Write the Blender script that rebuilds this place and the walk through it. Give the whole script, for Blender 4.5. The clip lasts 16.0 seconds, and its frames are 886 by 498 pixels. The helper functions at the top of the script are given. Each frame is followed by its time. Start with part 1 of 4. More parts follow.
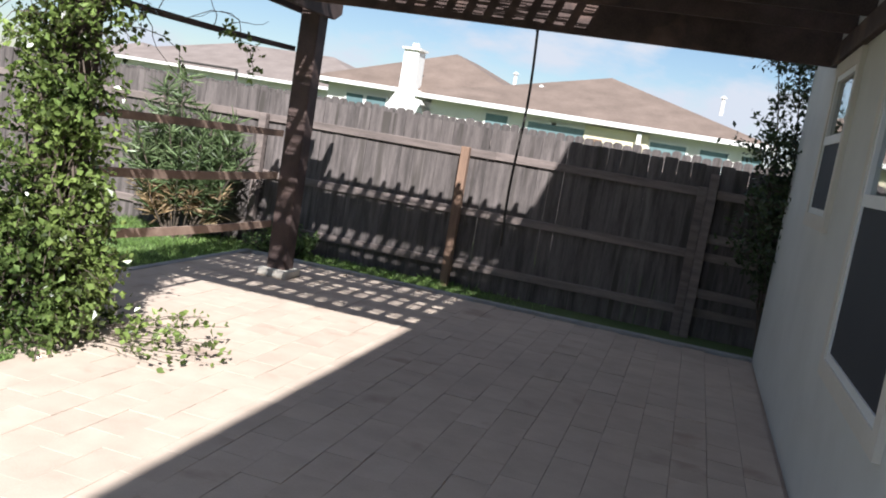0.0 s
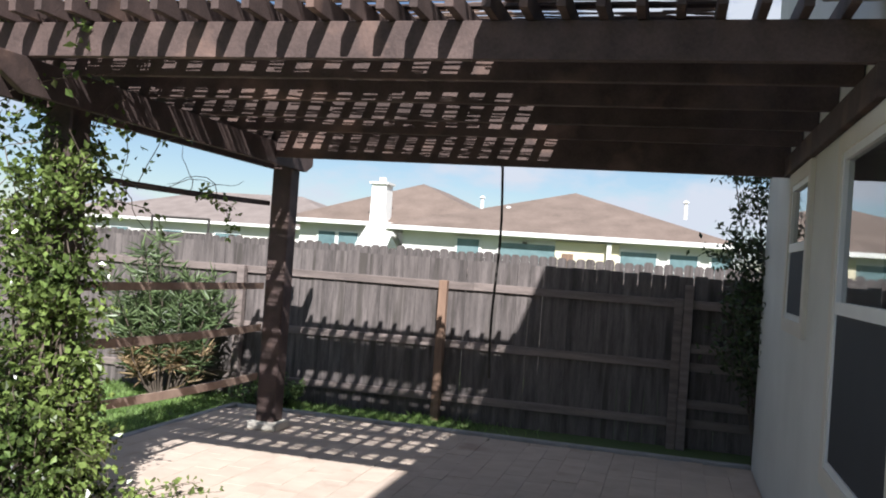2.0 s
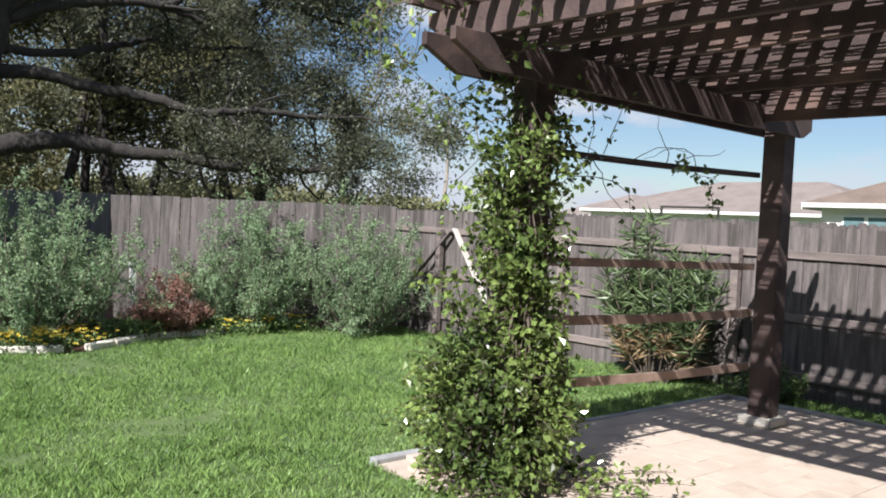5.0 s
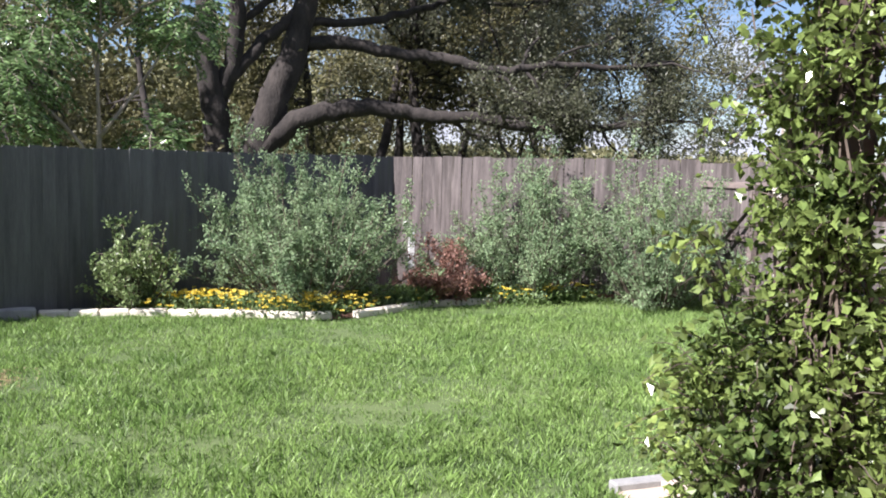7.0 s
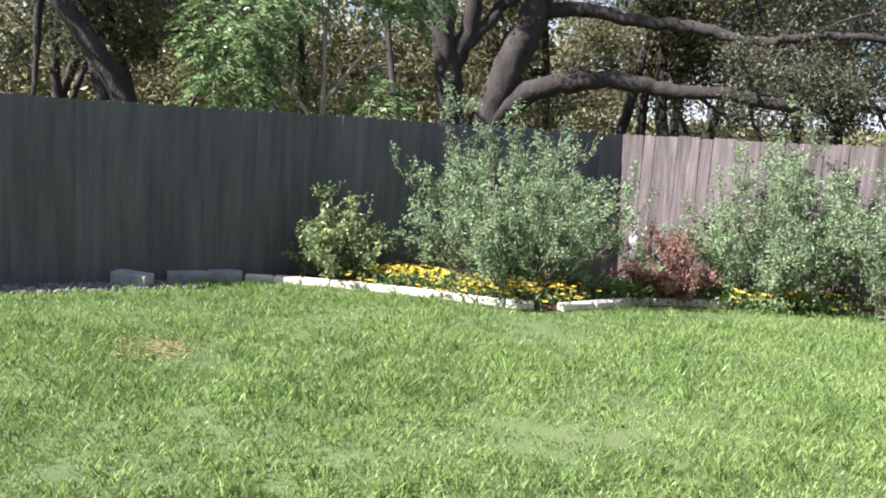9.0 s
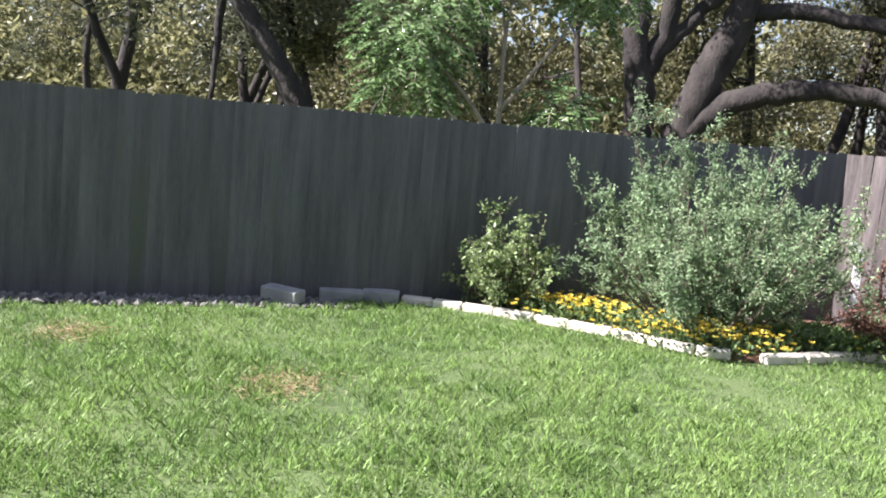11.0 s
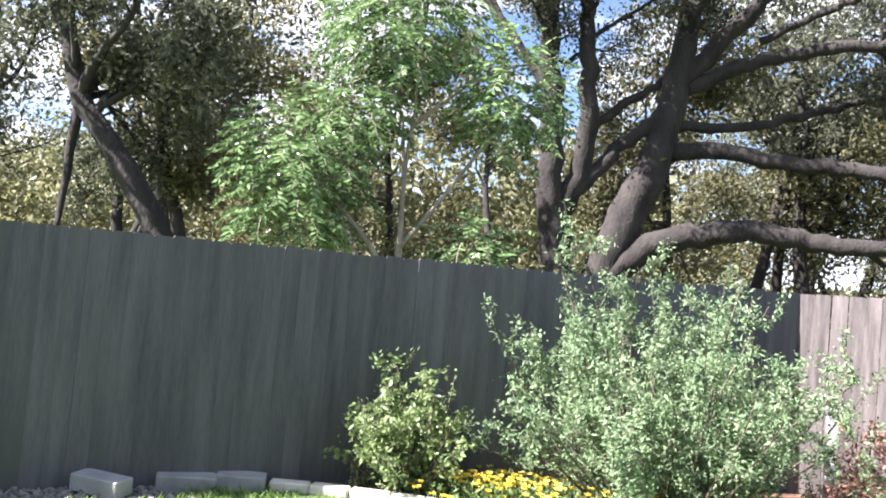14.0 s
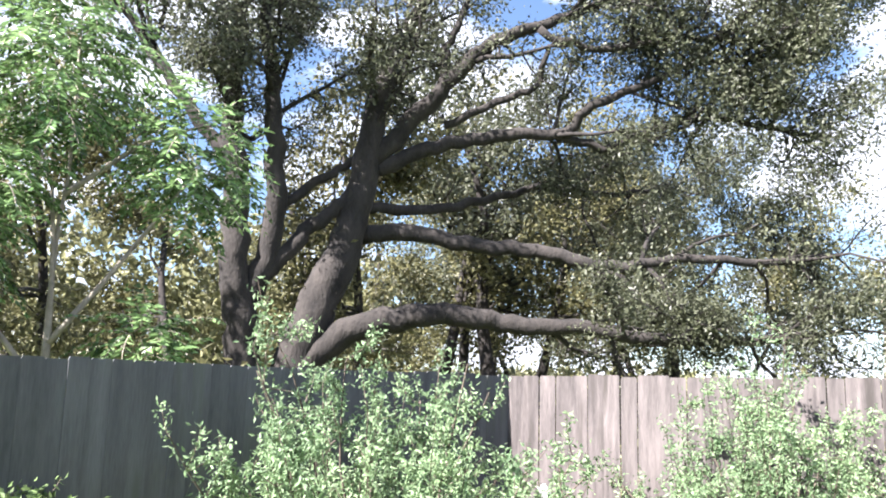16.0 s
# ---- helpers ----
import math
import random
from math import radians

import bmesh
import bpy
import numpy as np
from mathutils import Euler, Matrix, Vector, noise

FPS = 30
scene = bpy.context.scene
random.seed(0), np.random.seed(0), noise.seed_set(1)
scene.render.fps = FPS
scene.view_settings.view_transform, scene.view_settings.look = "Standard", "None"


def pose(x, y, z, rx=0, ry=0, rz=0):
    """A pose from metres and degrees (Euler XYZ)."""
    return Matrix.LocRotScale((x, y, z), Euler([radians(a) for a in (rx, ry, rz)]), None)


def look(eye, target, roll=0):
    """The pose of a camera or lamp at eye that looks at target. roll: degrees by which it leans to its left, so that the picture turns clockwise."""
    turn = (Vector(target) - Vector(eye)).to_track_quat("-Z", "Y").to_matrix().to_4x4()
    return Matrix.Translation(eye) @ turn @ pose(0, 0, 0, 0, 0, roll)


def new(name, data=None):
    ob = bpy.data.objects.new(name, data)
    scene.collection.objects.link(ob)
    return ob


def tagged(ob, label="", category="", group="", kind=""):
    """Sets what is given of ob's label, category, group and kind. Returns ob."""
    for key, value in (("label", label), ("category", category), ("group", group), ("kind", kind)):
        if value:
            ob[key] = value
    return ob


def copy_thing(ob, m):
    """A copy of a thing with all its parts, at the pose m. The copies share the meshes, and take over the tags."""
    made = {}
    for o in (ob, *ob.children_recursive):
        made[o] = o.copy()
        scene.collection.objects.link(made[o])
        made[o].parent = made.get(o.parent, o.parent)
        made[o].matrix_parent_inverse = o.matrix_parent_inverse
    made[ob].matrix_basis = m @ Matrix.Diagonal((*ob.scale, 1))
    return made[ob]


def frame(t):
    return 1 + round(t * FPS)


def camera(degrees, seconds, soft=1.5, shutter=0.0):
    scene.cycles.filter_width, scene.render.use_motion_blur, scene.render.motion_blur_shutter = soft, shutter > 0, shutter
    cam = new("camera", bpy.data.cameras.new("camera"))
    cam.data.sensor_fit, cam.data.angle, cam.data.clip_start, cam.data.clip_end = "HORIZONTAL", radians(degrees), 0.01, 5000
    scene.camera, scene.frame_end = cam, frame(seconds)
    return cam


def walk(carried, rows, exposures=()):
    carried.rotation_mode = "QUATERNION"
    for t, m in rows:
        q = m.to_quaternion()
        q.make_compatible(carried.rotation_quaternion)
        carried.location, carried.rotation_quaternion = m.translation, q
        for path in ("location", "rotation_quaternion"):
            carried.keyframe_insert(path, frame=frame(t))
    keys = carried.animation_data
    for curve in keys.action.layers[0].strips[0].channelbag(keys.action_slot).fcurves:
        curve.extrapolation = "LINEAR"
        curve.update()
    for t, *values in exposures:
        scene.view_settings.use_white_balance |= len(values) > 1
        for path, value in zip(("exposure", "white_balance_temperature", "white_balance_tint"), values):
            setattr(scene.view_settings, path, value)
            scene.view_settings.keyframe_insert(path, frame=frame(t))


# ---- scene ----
cam = camera(54.3, 16.0, soft=1.9)
PATH = [
    (0, (1.306, -1.723, 1.594), (0.776, 0.188, 1.329), 9.4),
    (0.5, (1.314, -1.776, 1.665), (0.826, 0.16, 1.545), 7.8),
    (1, (1.303, -1.805, 1.704), (0.802, 0.131, 1.674), 6.3),
    (1.5, (1.291, -1.828, 1.708), (0.781, 0.106, 1.73), 4.9),
    (2, (1.281, -1.826, 1.706), (0.764, 0.106, 1.73), 4.0),
    (2.5, (1.281, -1.801, 1.703), (0.719, 0.118, 1.712), 3.1),
    (3, (1.302, -1.716, 1.685), (0.609, 0.16, 1.691), 2.7),
    (3.5, (1.303, -1.61, 1.678), (0.418, 0.184, 1.687), 2.3),
    (4, (1.281, -1.541, 1.673), (0.178, 0.127, 1.677), 2.2),
    (4.5, (1.254, -1.441, 1.653), (-0.05, 0.075, 1.627), 2.5),
    (5, (1.314, -1.269, 1.587), (-0.181, 0.058, 1.525), 2.9),
    (5.2, (1.292, -1.133, 1.6), (-0.27, 0.113, 1.516), 2.7),
    (7.3, (0.239, 0.065, 1.477), (-1.658, 0.672, 1.299), 1.9),
    (7.5, (0.143, 0.115, 1.492), (-1.77, 0.67, 1.304), 2.3),
    (8, (0.014, 0.295, 1.532), (-1.933, 0.697, 1.313), 2.9),
    (8.5, (-0.198, 0.406, 1.517), (-2.166, 0.679, 1.282), 3.4),
    (9, (-0.358, 0.492, 1.549), (-2.336, 0.635, 1.293), 4.0),
    (9.5, (-0.654, 0.516, 1.552), (-2.636, 0.548, 1.284), 4.8),
    (10, (-0.947, 0.538, 1.569), (-2.926, 0.465, 1.29), 5.3),
    (10.2, (-1.035, 0.535, 1.584), (-3.011, 0.422, 1.301), 5.4),
    (12.3, (-2.065, 0.628, 1.517), (-4.01, 0.217, 1.3), 5.0),
    (12.5, (-2.172, 0.667, 1.493), (-4.127, 0.291, 1.303), 4.7),
    (13, (-2.467, 0.643, 1.458), (-4.452, 0.417, 1.361), 5.1),
    (13.5, (-2.75, 0.627, 1.44), (-4.746, 0.489, 1.45), 5.1),
    (14, (-3.162, 0.52, 1.431), (-5.156, 0.419, 1.537), 5.1),
    (14.5, (-3.543, 0.581, 1.517), (-5.531, 0.515, 1.723), 4.0),
    (15, (-3.829, 0.56, 1.507), (-5.808, 0.624, 1.789), 3.4),
    (15.5, (-3.992, 0.615, 1.49), (-5.944, 0.896, 1.821), 1.9),
    (16, (-4.24, 0.548, 1.475), (-6.116, 1.144, 1.829), 1.5),
]
walk(cam, [(t, look(eye, target, roll)) for t, eye, target, roll in PATH], [(0, 1.06, 6000, 12), (5.2, 0.94, 6000, 12), (7.3, 1.48, 6100, 20), (10.2, 1.76, 6100, 20), (12.5, 2.0, 6100, 20), (14.5, 2.48, 6100, 18), (15.5, 2.55, 6100, 17), (16, 2.5, 6100, 16)])

# world, sun, exposure
SUN = Vector((0.37, -1.02, 1.0)).normalized()
world = bpy.data.worlds.new("sky")
scene.world = world
world.use_nodes = True
wn, wl = world.node_tree.nodes, world.node_tree.links
wn.clear()
sky = wn.new("ShaderNodeTexSky")
sky.sky_type = "NISHITA"
sky.sun_disc = False
sky.sun_elevation = math.asin(SUN.z)
sky.sun_rotation = math.atan2(SUN.x, SUN.y)
sky.air_density, sky.dust_density, sky.ozone_density = 1.0, 0.35, 2.0
coord = wn.new("ShaderNodeTexCoord")
stretch = wn.new("ShaderNodeMapping")
stretch.inputs["Scale"].default_value = (3.0, 3.0, 7.0)
puffs = wn.new("ShaderNodeTexNoise")
puffs.inputs["Scale"].default_value = 1.6
puffs.inputs["Detail"].default_value = 7
puffs.inputs["Roughness"].default_value = 0.55
edge = wn.new("ShaderNodeValToRGB")
edge.color_ramp.elements[0].position, edge.color_ramp.elements[1].position = 0.485, 0.60
mixed = wn.new("ShaderNodeMix")
mixed.data_type = "RGBA"
mixed.inputs["B"].default_value = (7.2, 7.5, 7.9, 1)
bg = wn.new("ShaderNodeBackground")
bg.inputs["Strength"].default_value = 0.05
outw = wn.new("ShaderNodeOutputWorld")
wl.new(coord.outputs["Generated"], stretch.inputs["Vector"])
wl.new(stretch.outputs["Vector"], puffs.inputs["Vector"])
wl.new(puffs.outputs["Fac"], edge.inputs["Fac"])
wl.new(edge.outputs["Color"], mixed.inputs["Factor"])
wl.new(sky.outputs["Color"], mixed.inputs["A"])
wl.new(mixed.outputs["Result"], bg.inputs["Color"])
wl.new(bg.outputs["Background"], outw.inputs["Surface"])
sun = new("sun", bpy.data.lights.new("sun", "SUN"))
sun.data.energy, sun.data.angle, sun.data.color = 5.0, radians(0.5), (1.0, 0.95, 0.87)
sun.matrix_world = look(SUN * 40, (0, 0, 0))

# materials
def surface(name, low, high, scale=4.0, rough=0.8, metal=0.0, bump=0.3, fine=60.0, stretch=(1, 1, 1), piece=0.0, island=0.0, wear=None, wear_at=0.62, through_light=0.0, spec=0.5, bump_dist=0.01):
    """A procedural surface: two scales of noise between two colours, fine relief, wear, and a change from piece to piece."""
    m = bpy.data.materials.new(name)
    m.use_nodes = True
    n, l = m.node_tree.nodes, m.node_tree.links
    p = n["Principled BSDF"]
    p.inputs["Roughness"].default_value, p.inputs["Metallic"].default_value = rough, metal
    p.inputs["Specular IOR Level"].default_value = spec
    geo = n.new("ShaderNodeNewGeometry")
    info = n.new("ShaderNodeObjectInfo")
    push = n.new("ShaderNodeVectorMath")
    push.operation = "MULTIPLY_ADD"
    push.inputs[1].default_value = stretch
    l.new(geo.outputs["Position"], push.inputs[0])
    shift = n.new("ShaderNodeVectorMath")
    shift.operation = "SCALE"
    shift.inputs[0].default_value = (13.7, 7.3, 5.1)
    l.new(info.outputs["Random"], shift.inputs["Scale"])
    l.new(shift.outputs["Vector"], push.inputs[2])
    coarse = n.new("ShaderNodeTexNoise")
    coarse.inputs["Scale"].default_value, coarse.inputs["Detail"].default_value = scale, 5
    grain = n.new("ShaderNodeTexNoise")
    grain.inputs["Scale"].default_value, grain.inputs["Detail"].default_value = fine, 4
    l.new(push.outputs["Vector"], coarse.inputs["Vector"])
    l.new(push.outputs["Vector"], grain.inputs["Vector"])
    add = n.new("ShaderNodeMath")
    add.operation = "MULTIPLY_ADD"
    add.inputs[1].default_value = 0.45
    l.new(grain.outputs["Fac"], add.inputs[0])
    l.new(coarse.outputs["Fac"], add.inputs[2])
    ramp = n.new("ShaderNodeMapRange")
    ramp.inputs["From Min"].default_value, ramp.inputs["From Max"].default_value = 0.45, 1.0
    l.new(add.outputs["Value"], ramp.inputs["Value"])
    mix = n.new("ShaderNodeMix")
    mix.data_type = "RGBA"
    mix.inputs["A"].default_value, mix.inputs["B"].default_value = (*low, 1), (*high, 1)
    l.new(ramp.outputs["Result"], mix.inputs["Factor"])
    colour = mix.outputs["Result"]
    if wear:
        spot = n.new("ShaderNodeTexNoise")
        spot.inputs["Scale"].default_value, spot.inputs["Detail"].default_value = scale * 0.45, 6
        l.new(push.outputs["Vector"], spot.inputs["Vector"])
        cut = n.new("ShaderNodeMapRange")
        cut.inputs["From Min"].default_value, cut.inputs["From Max"].default_value = wear_at - 0.06, wear_at + 0.06
        l.new(spot.outputs["Fac"], cut.inputs["Value"])
        worn = n.new("ShaderNodeMix")
        worn.data_type = "RGBA"
        worn.inputs["B"].default_value = (*wear, 1)
        l.new(cut.outputs["Result"], worn.inputs["Factor"])
        l.new(colour, worn.inputs["A"])
        colour = worn.outputs["Result"]
    if piece or island:
        vary = n.new("ShaderNodeMapRange")
        amount = piece or island
        vary.inputs["To Min"].default_value, vary.inputs["To Max"].default_value = 1 - amount, 1 + amount
        l.new(info.outputs["Random"] if piece else geo.outputs["Random Per Island"], vary.inputs["Value"])
        hsv = n.new("ShaderNodeHueSaturation")
        l.new(vary.outputs["Result"], hsv.inputs["Value"])
        l.new(colour, hsv.inputs["Color"])
        colour = hsv.outputs["Color"]
    l.new(colour, p.inputs["Base Color"])
    if bump:
        relief = n.new("ShaderNodeBump")
        relief.inputs["Strength"].default_value, relief.inputs["Distance"].default_value = bump, bump_dist
        l.new(add.outputs["Value"], relief.inputs["Height"])
        l.new(relief.outputs["Normal"], p.inputs["Normal"])
    if through_light:
        soft = n.new("ShaderNodeBsdfTranslucent")
        l.new(colour, soft.inputs["Color"])
        both = n.new("ShaderNodeMixShader")
        both.inputs["Fac"].default_value = through_light
        l.new(p.outputs["BSDF"], both.inputs[1])
        l.new(soft.outputs["BSDF"], both.inputs[2])
        l.new(both.outputs["Shader"], n["Material Output"].inputs["Surface"])
    return m


def leaf(name, low, high, island=0.45, rough=0.45, through_light=0.3, spec=0.5):
    return surface(name, low, high, scale=1.5, rough=rough, bump=0, fine=20, island=island, through_light=through_light, spec=spec)


PERGOLA_WOOD = surface("stained pergola wood", (0.036, 0.023, 0.021), (0.105, 0.070, 0.062), scale=5, rough=0.75, fine=70, bump=0.5, piece=0.18, wear=(0.16, 0.10, 0.08))
FENCE_WOOD = surface("weathered cedar boards", (0.052, 0.045, 0.043), (0.185, 0.158, 0.15), scale=3, rough=0.9, fine=26, stretch=(6, 6, 0.6), bump=0.6, piece=0.15, wear=(0.065, 0.056, 0.05))
FENCE_GREY = surface("grey silvered fence boards", (0.062, 0.062, 0.066), (0.135, 0.135, 0.14), scale=2, rough=0.9, fine=22, stretch=(5, 5, 0.5), bump=0.4, piece=0.10, wear=(0.09, 0.098, 0.082))
RAIL_WOOD = surface("weathered rail wood", (0.12, 0.098, 0.09), (0.26, 0.21, 0.19), scale=3, rough=0.9, fine=30, stretch=(0.7, 6, 6), bump=0.5, piece=0.15)
POST_WOOD = surface("brown fence post wood", (0.16, 0.10, 0.07), (0.30, 0.19, 0.13), scale=3, rough=0.85, fine=30, stretch=(6, 6, 0.6), bump=0.4, piece=0.15)
LATH_WOOD = surface("raw trellis lath", (0.20, 0.13, 0.10), (0.36, 0.26, 0.20), scale=4, rough=0.85, fine=30, bump=0.3, piece=0.2)
PALE_WOOD = surface("pale bare lumber", (0.42, 0.38, 0.33), (0.62, 0.58, 0.52), scale=4, rough=0.85, fine=30, bump=0.3)
REED = surface("dry reed", (0.16, 0.10, 0.075), (0.40, 0.30, 0.24), scale=6, rough=0.7, fine=40, bump=0.2, island=0.35, through_light=0.35)
PAVER = surface("tan concrete paver", (0.43, 0.345, 0.28), (0.53, 0.435, 0.355), scale=5, rough=0.9, fine=110, bump=0.3, piece=0.045, wear=(0.37, 0.28, 0.22), wear_at=0.68)
PAVER_REST = surface("tan concrete pavers", (0.43, 0.345, 0.28), (0.53, 0.435, 0.355), scale=5, rough=0.9, fine=110, bump=0.3, island=0.045, wear=(0.37, 0.28, 0.22), wear_at=0.68)
JOINT = surface("sanded joint", (0.40, 0.32, 0.26), (0.50, 0.41, 0.335), scale=8, rough=0.95, fine=120, bump=0.4)
STUCCO = surface("painted stucco", (0.60, 0.60, 0.56), (0.70, 0.70, 0.66), scale=2, rough=0.9, fine=130, bump=0.5)
TRIM = surface("cream window trim", (0.62, 0.58, 0.50), (0.70, 0.66, 0.58), scale=3, rough=0.7, fine=90, bump=0.15)
FRAME = surface("white window frame", (0.72, 0.72, 0.70), (0.80, 0.80, 0.78), scale=3, rough=0.5, fine=60, bump=0.05)
# near-black colour puts the room's lack of light into its surfaces
DARK_ROOM = surface("interior coloured dark as unlit", (0.03, 0.032, 0.036), (0.05, 0.052, 0.056), scale=1, rough=0.9, bump=0)
SCREEN = surface("dark insect screen", (0.022, 0.024, 0.03), (0.03, 0.033, 0.04), scale=3, rough=0.75, fine=300, bump=0.1)
SHINGLE = surface("brown asphalt shingle", (0.125, 0.093, 0.074), (0.20, 0.15, 0.122), scale=1.2, rough=0.95, fine=9, bump=0.4)
SHINGLE_GREY = surface("grey brown shingle", (0.16, 0.13, 0.115), (0.24, 0.20, 0.18), scale=1.2, rough=0.95, fine=9, bump=0.4)
SIDING = surface("cream house siding", (0.68, 0.66, 0.61), (0.78, 0.76, 0.71), scale=1.0, rough=0.85, fine=20, bump=0.1)
SIDING_YELLOW = surface("yellow house siding", (0.64, 0.57, 0.40), (0.73, 0.66, 0.48), scale=1.0, rough=0.85, fine=20, bump=0.1)
FAR_PANE = surface("teal window pane", (0.10, 0.16, 0.17), (0.17, 0.25, 0.26), scale=1.0, rough=0.2, fine=5, bump=0)
FASCIA = surface("white fascia", (0.70, 0.69, 0.65), (0.80, 0.79, 0.75), scale=2.0, rough=0.7, fine=30, bump=0.1)
BARK = surface("grey oak bark", (0.014, 0.012, 0.011), (0.052, 0.044, 0.039), scale=5, rough=0.95, fine=28, stretch=(1, 1, 0.5), bump=1.0, bump_dist=0.04)
PALE_BARK = surface("pale smooth bark", (0.20, 0.17, 0.14), (0.38, 0.33, 0.27), scale=4, rough=0.9, fine=25, bump=0.4)
TWIG = surface("brown twig", (0.06, 0.045, 0.035), (0.14, 0.11, 0.085), scale=6, rough=0.9, fine=30, bump=0.3)
OAK_LEAF = leaf("dusty oak leaves", (0.055, 0.062, 0.036), (0.16, 0.17, 0.105), island=0.5, through_light=0.42)
OAK_DRY = leaf("olive brown oak leaves", (0.085, 0.085, 0.038), (0.22, 0.205, 0.095), island=0.5, through_light=0.45)
# distance haze is put into this paler leaf colour
FAR_LEAF = leaf("woodland leaves paled for haze", (0.14, 0.145, 0.07), (0.32, 0.31, 0.16), island=0.5, through_light=0.45)
ASH_LEAF = leaf("bright compound leaves", (0.055, 0.12, 0.035), (0.26, 0.37, 0.16), island=0.65, rough=0.2, through_light=0.38)
VINE_LEAF = leaf("glossy vine leaves", (0.045, 0.08, 0.024), (0.25, 0.32, 0.09), island=0.75, rough=0.22, through_light=0.35)
SAGE_LEAF = leaf("silvery sage leaves", (0.11, 0.185, 0.09), (0.30, 0.40, 0.21), island=0.4, rough=0.6, through_light=0.3)
PRIVET_LEAF = leaf("yellow green shrub leaves", (0.13, 0.20, 0.075), (0.31, 0.39, 0.17), island=0.45, rough=0.4, through_light=0.35)
OLEANDER_LEAF = leaf("long oleander leaves", (0.07, 0.11, 0.045), (0.20, 0.26, 0.12), island=0.5, rough=0.4, through_light=0.3)
DRY_LEAF = leaf("dry tan leaves", (0.25, 0.17, 0.09), (0.42, 0.31, 0.18), island=0.4, rough=0.6)
RED_LEAF = leaf("reddish barberry leaves", (0.19, 0.095, 0.07), (0.36, 0.20, 0.15), island=0.5, rough=0.5)
DARK_LEAF = leaf("dark ligustrum leaves", (0.028, 0.045, 0.02), (0.08, 0.11, 0.045), island=0.5, rough=0.35)
GREEN_LEAF = leaf("low green plant leaves", (0.07, 0.12, 0.04), (0.19, 0.27, 0.09), island=0.45, rough=0.5)
PETAL = leaf("yellow petals", (0.76, 0.58, 0.05), (0.88, 0.74, 0.16), island=0.2, rough=0.6, through_light=0.3)
DRY_BLADE = leaf("dry straw blades", (0.30, 0.22, 0.12), (0.48, 0.38, 0.22), island=0.4, rough=0.7)
GRASS_BLADE = leaf("lawn grass blades", (0.125, 0.22, 0.055), (0.285, 0.405, 0.125), island=0.55, rough=0.5, through_light=0.35)
GROUND = surface("turf ground", (0.05, 0.085, 0.025), (0.11, 0.15, 0.05), scale=0.8, rough=0.95, fine=40, bump=0.6, wear=(0.16, 0.13, 0.075), wear_at=0.72, bump_dist=0.03)
MULCH = surface("brown bark mulch", (0.09, 0.045, 0.03), (0.24, 0.13, 0.085), scale=9, rough=0.95, fine=45, bump=1.0, bump_dist=0.03)
STONE = surface("pale limestone edging", (0.55, 0.50, 0.42), (0.76, 0.71, 0.62), scale=6, rough=0.9, fine=60, bump=0.5, piece=0.12)
GREY_BLOCK = surface("grey concrete block", (0.22, 0.22, 0.22), (0.36, 0.36, 0.35), scale=6, rough=0.9, fine=80, bump=0.4, piece=0.1)
GRAVEL = surface("grey gravel", (0.09, 0.085, 0.08), (0.26, 0.25, 0.23), scale=12, rough=0.95, fine=60, bump=0.8, island=0.4)
ROPE = surface("dark rope", (0.02, 0.018, 0.017), (0.05, 0.045, 0.04), scale=20, rough=0.9, fine=90, bump=0.5)
WHITE_PAINT = surface("white painted stake", (0.7, 0.7, 0.68), (0.8, 0.8, 0.78), scale=6, rough=0.6, fine=60, bump=0.1)

GLASS = bpy.data.materials.new("window glass")
GLASS.use_nodes = True
g = GLASS.node_tree.nodes["Principled BSDF"]
g.inputs["Base Color"].default_value = (0.75, 0.8, 0.82, 1)
g.inputs["Roughness"].default_value, g.inputs["Transmission Weight"].default_value, g.inputs["IOR"].default_value = 0.015, 1.0, 1.52


